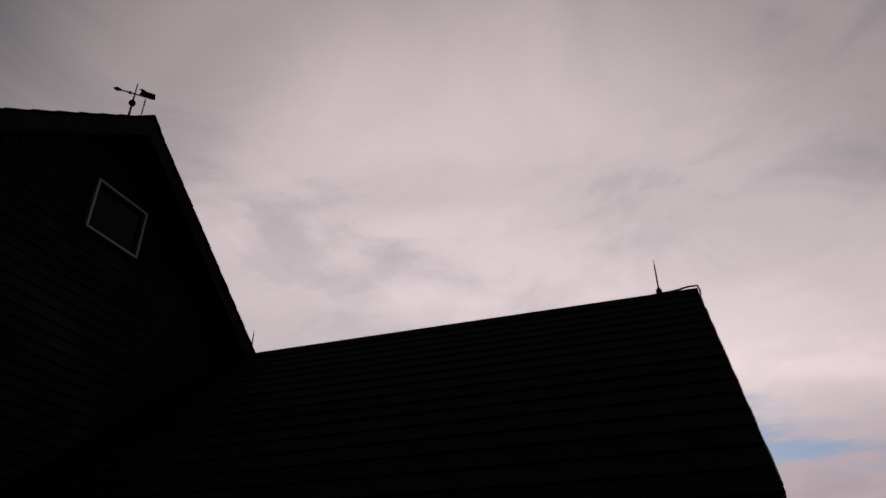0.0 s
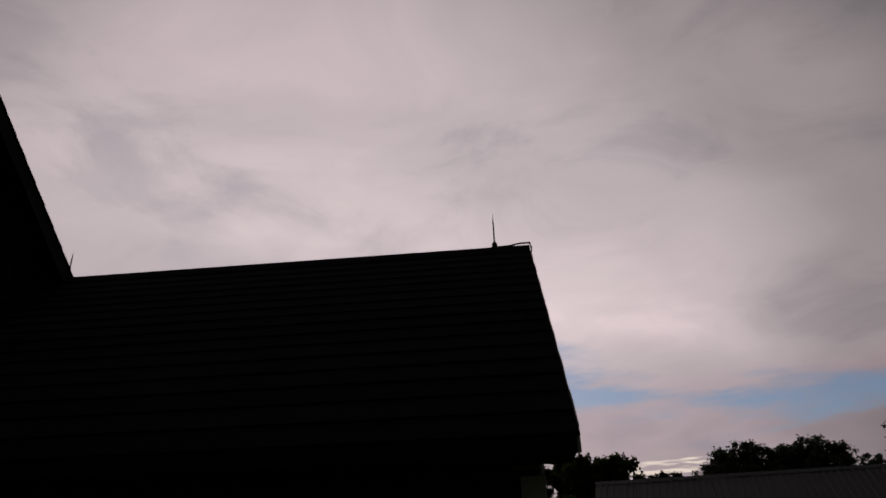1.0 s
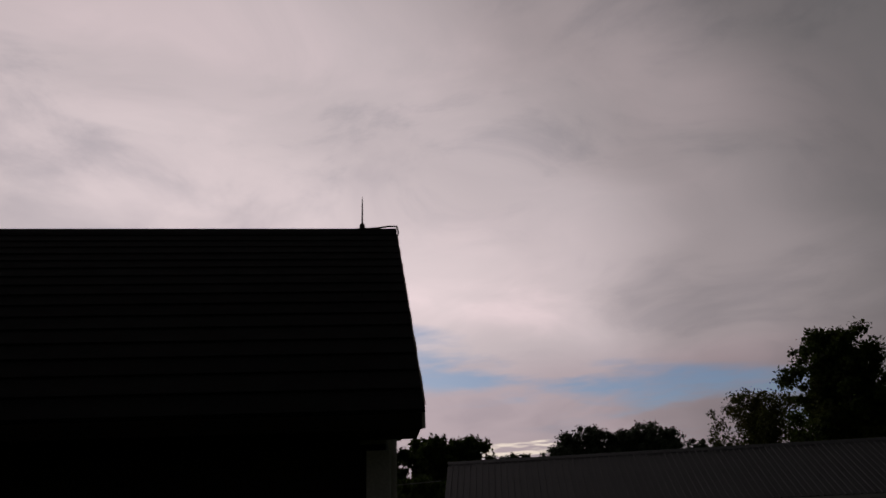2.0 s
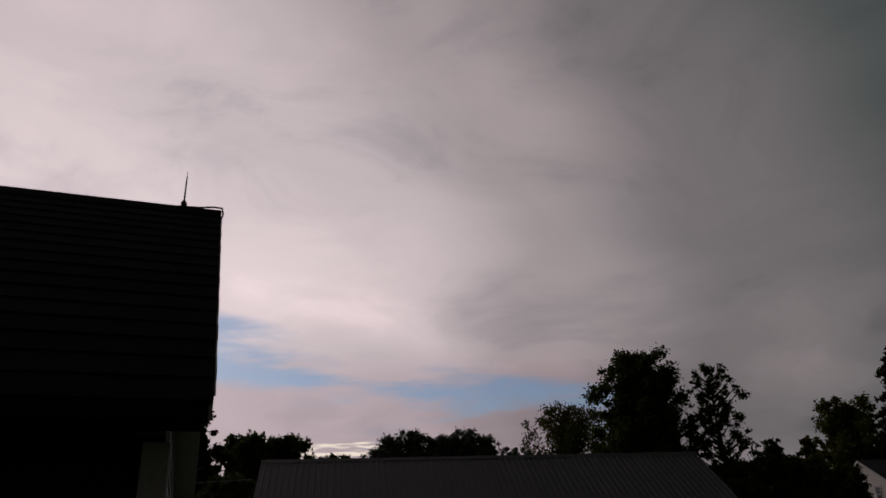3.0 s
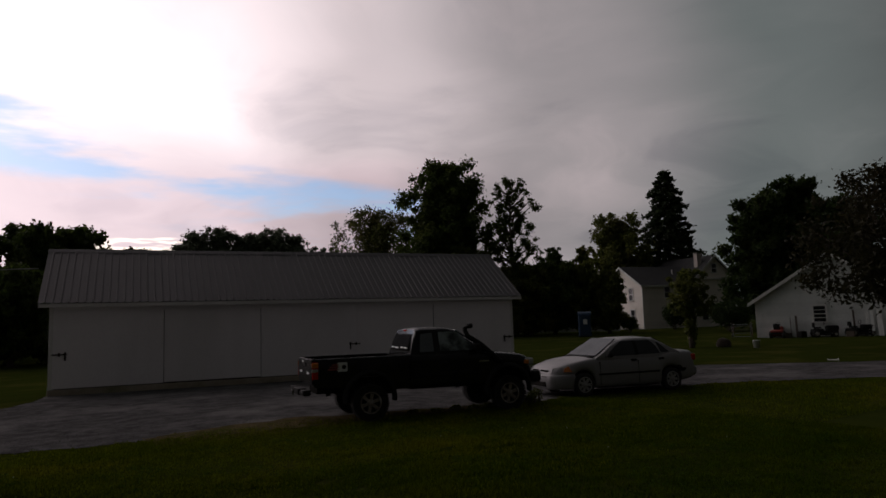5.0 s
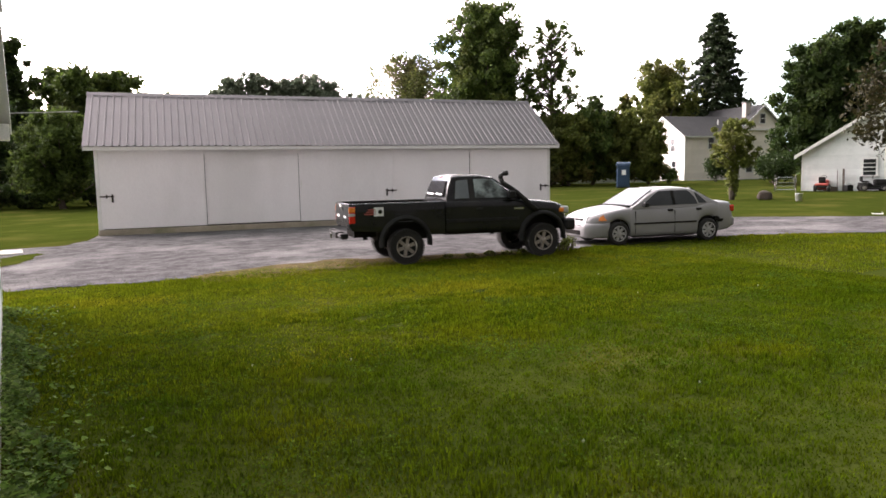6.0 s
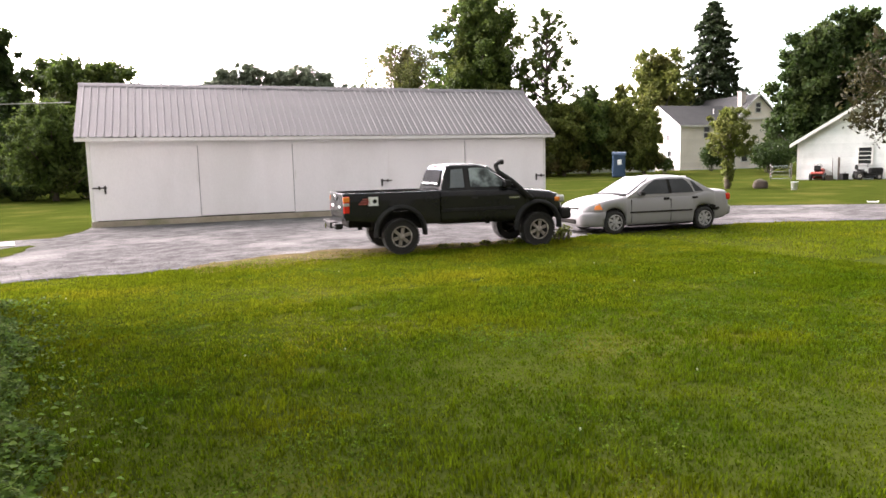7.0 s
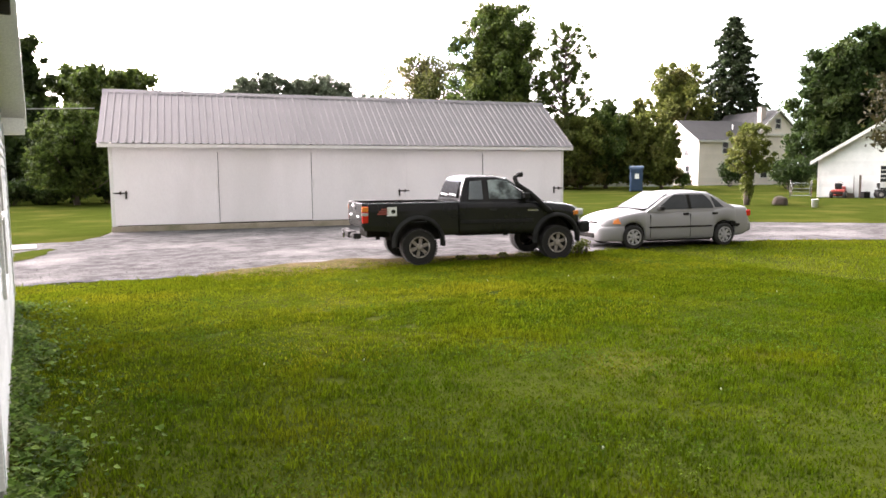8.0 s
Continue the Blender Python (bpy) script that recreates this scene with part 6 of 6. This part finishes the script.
def crate(u, v, size, h, material, label):
    c = thing("crate", SHED @ pose(u, v, -0.05, 0, 0, 12 * u), label, "crate", "crates along the shed")
    for k, (x0, x1, y0, y1) in enumerate(((-1, 1, -1, -0.9), (-1, 1, 0.9, 1), (-1, -0.9, -0.9, 0.9), (0.9, 1, -0.9, 0.9))):
        part("side", boxed(x0 * size, x1 * size, y0 * size, y1 * size, 0, h, bevel=0.01), material, c)
    part("bottom", boxed(-0.9 * size, 0.9 * size, -0.9 * size, 0.9 * size, 0.02, 0.05), material, c)


crate(1.9, -0.9, 0.28, 0.45, BARK, "dark wooden crate standing by the shed")
crate(2.9, -0.7, 0.22, 0.55, FLAREPLASTIC, "black plastic crate standing by the shed")
crate(5.9, -1.0, 0.26, 0.5, BARK, "dark wooden crate standing by the shed")
lid = tagged(part("white_tray", prism([(-0.17, 0.0), (0.17, 0.0), (0.19, 0.05), (0.175, 0.05), (0.16, 0.015), (-0.16, 0.015), (-0.175, 0.05), (-0.19, 0.05)], "x", -0.13, 0.13), WHITEPLASTIC), "shallow white plastic tray lying on the lawn", "tray")
lid.matrix_basis = pose(28.4, 13.3, 0.01, 0, 0, 30)
wire = tagged(part("overhead_wire", tube([(2.75, 27.6, 4.3), (0.5, 28.2, 4.22), (-3, 29.2, 4.3), (-14, 32, 5.2)], 0.020, 5), WIREGREY), "thin grey overhead wire running to the garage", "wire", kind="structure")
white_low = thing("low_white_wall", pose(55.6, 57.4, 0.35, 0, 0, -44), "low white wall behind the small trees", "wall")
part("panel", boxed(-6, 8, -0.15, 0.15, -0.4, 1.5, bevel=0.03), WHITE, white_low)
part("coping", boxed(-6.1, 8.1, -0.2, 0.2, 1.5, 1.62, bevel=0.02), CONCRETE, white_low)

# ---------------------------------------------------------------- ivy along the barn wall


def build_ivy():
    n = 5000
    y = 2.7 + 8.6 * rng.random(n)
    depth = (0.26 + 0.10 * np.sin(y * 1.7) + 0.10 * np.sin(y * 4.1)) * (0.55 + 0.45 * np.clip((11.6 - y) / 4.0, 0.3, 1.0))
    u = rng.random(n) ** 1.1
    x = WX + 0.03 + u * depth
    hmax = (0.16 + 0.05 * np.sin(y * 2.3)) * (1 - u ** 1.6) * np.clip((11.6 - y) / 4.0, 0.3, 1.0) + 0.06
    z = hmax * (0.25 + 0.75 * rng.random(n))
    lone = rng.random(n) < 0.13
    x = np.where(lone, x + 0.65 * rng.random(n) ** 1.5, x)
    z = np.where(lone, 0.05 + 0.04 * rng.random(n), z)
    verts, faces = [], []
    for i in range(n):
        s = 0.011 + 0.017 * rng.random()
        m = Matrix.Translation((x[i], y[i], z[i])) @ Euler((rng.normal() * 0.34, 0.10 + rng.normal() * 0.34, rng.random() * 6.28)).to_matrix().to_4x4()
        b = len(verts)
        for p in ((0, -s, 0), (s * 0.95, -s * 0.25, s * 0.25), (s * 0.55, s * 0.55, s * 0.12), (0, s * 1.25, -s * 0.25), (-s * 0.55, s * 0.55, s * 0.12), (-s * 0.95, -s * 0.25, s * 0.25)):
            verts.append(m @ Vector(p))
        faces += [(b, b + 1, b + 2, b + 3), (b, b + 3, b + 4, b + 5)]
    ob = link_mesh("ivy", verts, faces, IVYLEAF)
    return tagged(ob, "dark green ivy creeping along the foot of the barn wall", "ivy", kind="stuff")


build_ivy()

# ---------------------------------------------------------------- grass blades on the lawn


WORN = [(2.2, 8.05, 0.28, 0.22), (4.15, 7.9, 0.30, 0.24), (4.4, 7.2, 0.26, 0.15), (2.6, 5.6, 0.2, 0.2), (6.6, 8.6, 0.3, 0.2)]


def build_grass(name, n, x0, x1, y0, y1, height, width, label, material=BLADE, over=0.0):
    x, y = x0 + (x1 - x0) * rng.random(n), y0 + (y1 - y0) * rng.random(n)
    nx, ny = np.array([p[0] for p in DRIVE_NEAR]), np.array([p[1] for p in DRIVE_NEAR])
    edge = np.interp(x, nx, ny)
    keep = (y < edge + 0.12 * np.sin(x * 5.1) + 0.10 * np.sin(x * 13.7) - 0.03 + over) & ~((x < WX + 0.1) & (y > WY0 - 0.1) & (y < WY1 + 0.1)) & ~((x < WX0 + 0.1) & (y > 0.5) & (y < 9.4))
    keep &= y > 0.42 * x - 0.4                      # the lawn runs on behind as plain ground
    for px, py, rx, ry in WORN:
        keep &= ((x - px) / rx) ** 2 + ((y - py) / ry) ** 2 + 0.5 * np.sin(x * 11 + 3 * np.sin(y * 9)) > 0.75 * rng.random(n)
    x, y = x[keep], y[keep]
    n = len(x)
    patch = 0.75 + 0.35 * np.sin(x * 1.1 + 1.7 * np.sin(y * 0.7)) * np.sin(y * 1.3 + x * 0.4)
    tufts = np.sin(x * 9.1 + 2.3 * np.sin(y * 5.3)) * np.sin(y * 8.3 + 1.9 * np.sin(x * 4.7)) + 0.6 * np.sin(x * 23.0 + y * 7.0) * np.sin(y * 19.0 - x * 5.0)
    h = height * (0.35 + 0.85 * rng.random(n)) * patch * (1.0 + 0.55 * np.clip(tufts, -0.9, 1.2))
    a = rng.random(n) * math.tau
    bend = h * (0.2 + 0.7 * rng.random(n))
    dx, dy = np.cos(a), np.sin(a)
    w = width * (0.6 + 0.8 * rng.random(n))
    lx, ly = -dy * w, dx * w
    v = np.zeros((n, 5, 3))
    v[:, 0] = np.stack([x - lx, y - ly, np.full(n, -0.005)], 1)
    v[:, 1] = np.stack([x + lx, y + ly, np.full(n, -0.005)], 1)
    mx, my, mz = x + dx * bend * 0.35, y + dy * bend * 0.35, h * 0.65
    v[:, 2] = np.stack([mx + lx * 0.7, my + ly * 0.7, mz], 1)
    v[:, 3] = np.stack([mx - lx * 0.7, my - ly * 0.7, mz], 1)
    v[:, 4] = np.stack([x + dx * bend, y + dy * bend, h], 1)
    me = bpy.data.meshes.new(name)
    me.vertices.add(5 * n)
    me.vertices.foreach_set("co", v.ravel())
    b = np.arange(n)[:, None] * 5
    me.loops.add(7 * n)
    me.loops.foreach_set("vertex_index", (b + np.array([0, 1, 2, 3, 3, 2, 4])).ravel())
    me.polygons.add(2 * n)
    me.polygons.foreach_set("loop_start", (np.arange(n)[:, None] * 7 + np.array([0, 4])).ravel())
    me.polygons.foreach_set("loop_total", np.tile([4, 3], n))
    me.update(calc_edges=True)
    me.materials.append(material)
    ob = new(name, me)
    return tagged(ob, label, "grass", kind="stuff")


build_grass("lawn_grass", 300000, -0.6, 12.5, 1.0, 8.6, 0.046, 0.0048, "short mown lawn grass, green with yellow tips")
build_grass("lawn_grass", 130000, -0.6, 13.0, 8.2, 13.6, 0.05, 0.0058, "short mown lawn grass in the middle of the yard", BLADE_DRY)
build_grass("lawn_grass", 150000, -1.0, 27.0, 6.0, 14.5, 0.055, 0.0070, "mown lawn grass towards the drive", BLADE_DRY)

DRYBLADE = leaf_mat("dry_straw_grass", (0.17, 0.135, 0.05), (0.13, 0.115, 0.035), (0.09, 0.11, 0.02), spec=0.05, scale=1.5, blotch=0.8)
build_grass("dry_grass", 12000, 3.2, 11.5, 12.2, 13.9, 0.05, 0.007, "dry straw-coloured grass along the gravel's edge", DRYBLADE, 0.45)
for x, y, h, r in ((11.50, 12.0, 0.40, 0.22), (11.25, 11.9, 0.28, 0.2), (10.3, 12.2, 0.09, 0.16), (9.9, 12.3, 0.07, 0.15), (9.5, 12.4, 0.10, 0.16), (9.0, 12.45, 0.07, 0.18), (8.5, 12.6, 0.08, 0.14)):
    tagged(bush(x, y, h, r, LEAF_YELLOW, "low green weeds growing beside the parked vehicles", 160, 0.035), category="weeds", group="weeds by the vehicles")

CLOVER = leaf_mat("clover_leaves", (0.044, 0.084, 0.0096), (0.06, 0.1, 0.0128), (0.08, 0.112, 0.016), spec=0.0, scale=1.2, blotch=0.6)
CLOVERFLOWER = mat("white_clover_heads", (0.34, 0.36, 0.26), (0.28, 0.31, 0.2), scale=30, rough=0.9)


def build_clover():
    """Patches of clover: small level leaves a little above the soil, and a few white heads."""
    n, pts = 0, []
    while n < 42000:
        x, y = -0.4 + 12.5 * rng.random(), 2.0 + 10.0 * rng.random()
        if noise.noise((x * 0.75, y * 0.75, 3.0)) + 0.5 * noise.noise((x * 2.1, y * 2.1, 9.0)) < 0.02 + 0.25 * rng.random():
            n += 0.2
            continue
        if y < 11.5 and not (x < WX + 0.3 and y > WY0 - 0.2):
            pts.append((x, y))
        n += 1
    p = np.array(pts)
    tagged(leaf_cloud("clover", np.c_[p, 0.016 + 0.018 * rng.random(len(p))], np.full(len(p), 0.004), len(p), 0.0125, CLOVER, flat=0.75), "low clover patches growing through the lawn", "clover", kind="stuff")
    q = p[rng.choice(len(p), 14)]
    verts, faces = [], []
    for x, y in q:
        b = len(verts)
        verts += [(x - 0.011, y, 0.06), (x, y - 0.011, 0.06), (x + 0.011, y, 0.06), (x, y + 0.011, 0.06), (x, y, 0.075), (x, y, 0.045)]
        faces += [(b + i, b + (i + 1) % 4, b + 4) for i in range(4)] + [(b + (i + 1) % 4, b + i, b + 5) for i in range(4)]
    tagged(link_mesh("clover_flowers", verts, faces, CLOVERFLOWER), "scattered white clover heads in the lawn", "clover flowers", kind="stuff")


build_clover()


def edge_stones():
    """Loose gravel along the drive's ragged edge."""
    verts, faces = [], []
    for i in range(1800):
        x = -1 + 19 * rng.random()
        y = float(np.interp(x, [p[0] for p in DRIVE_NEAR], [p[1] for p in DRIVE_NEAR])) + abs(rng.normal()) * 1.4 - 0.2
        s = 0.008 + 0.014 * rng.random()
        b = len(verts)
        for p in ((-1, 0, 0), (0, -1, 0), (1, 0.2, 0), (0.1, 1, 0), (0.1, 0, 0.8)):
            verts.append((x + s * p[0] * (0.7 + 0.6 * rng.random()), y + s * p[1], 0.012 + s * p[2]))
        faces += [(b, b + 1, b + 4), (b + 1, b + 2, b + 4), (b + 2, b + 3, b + 4), (b + 3, b, b + 4)]
    return tagged(link_mesh("loose_gravel", verts, faces, GRAVEL), "loose pale stones along the drive's edge", "gravel", kind="stuff")


edge_stones()
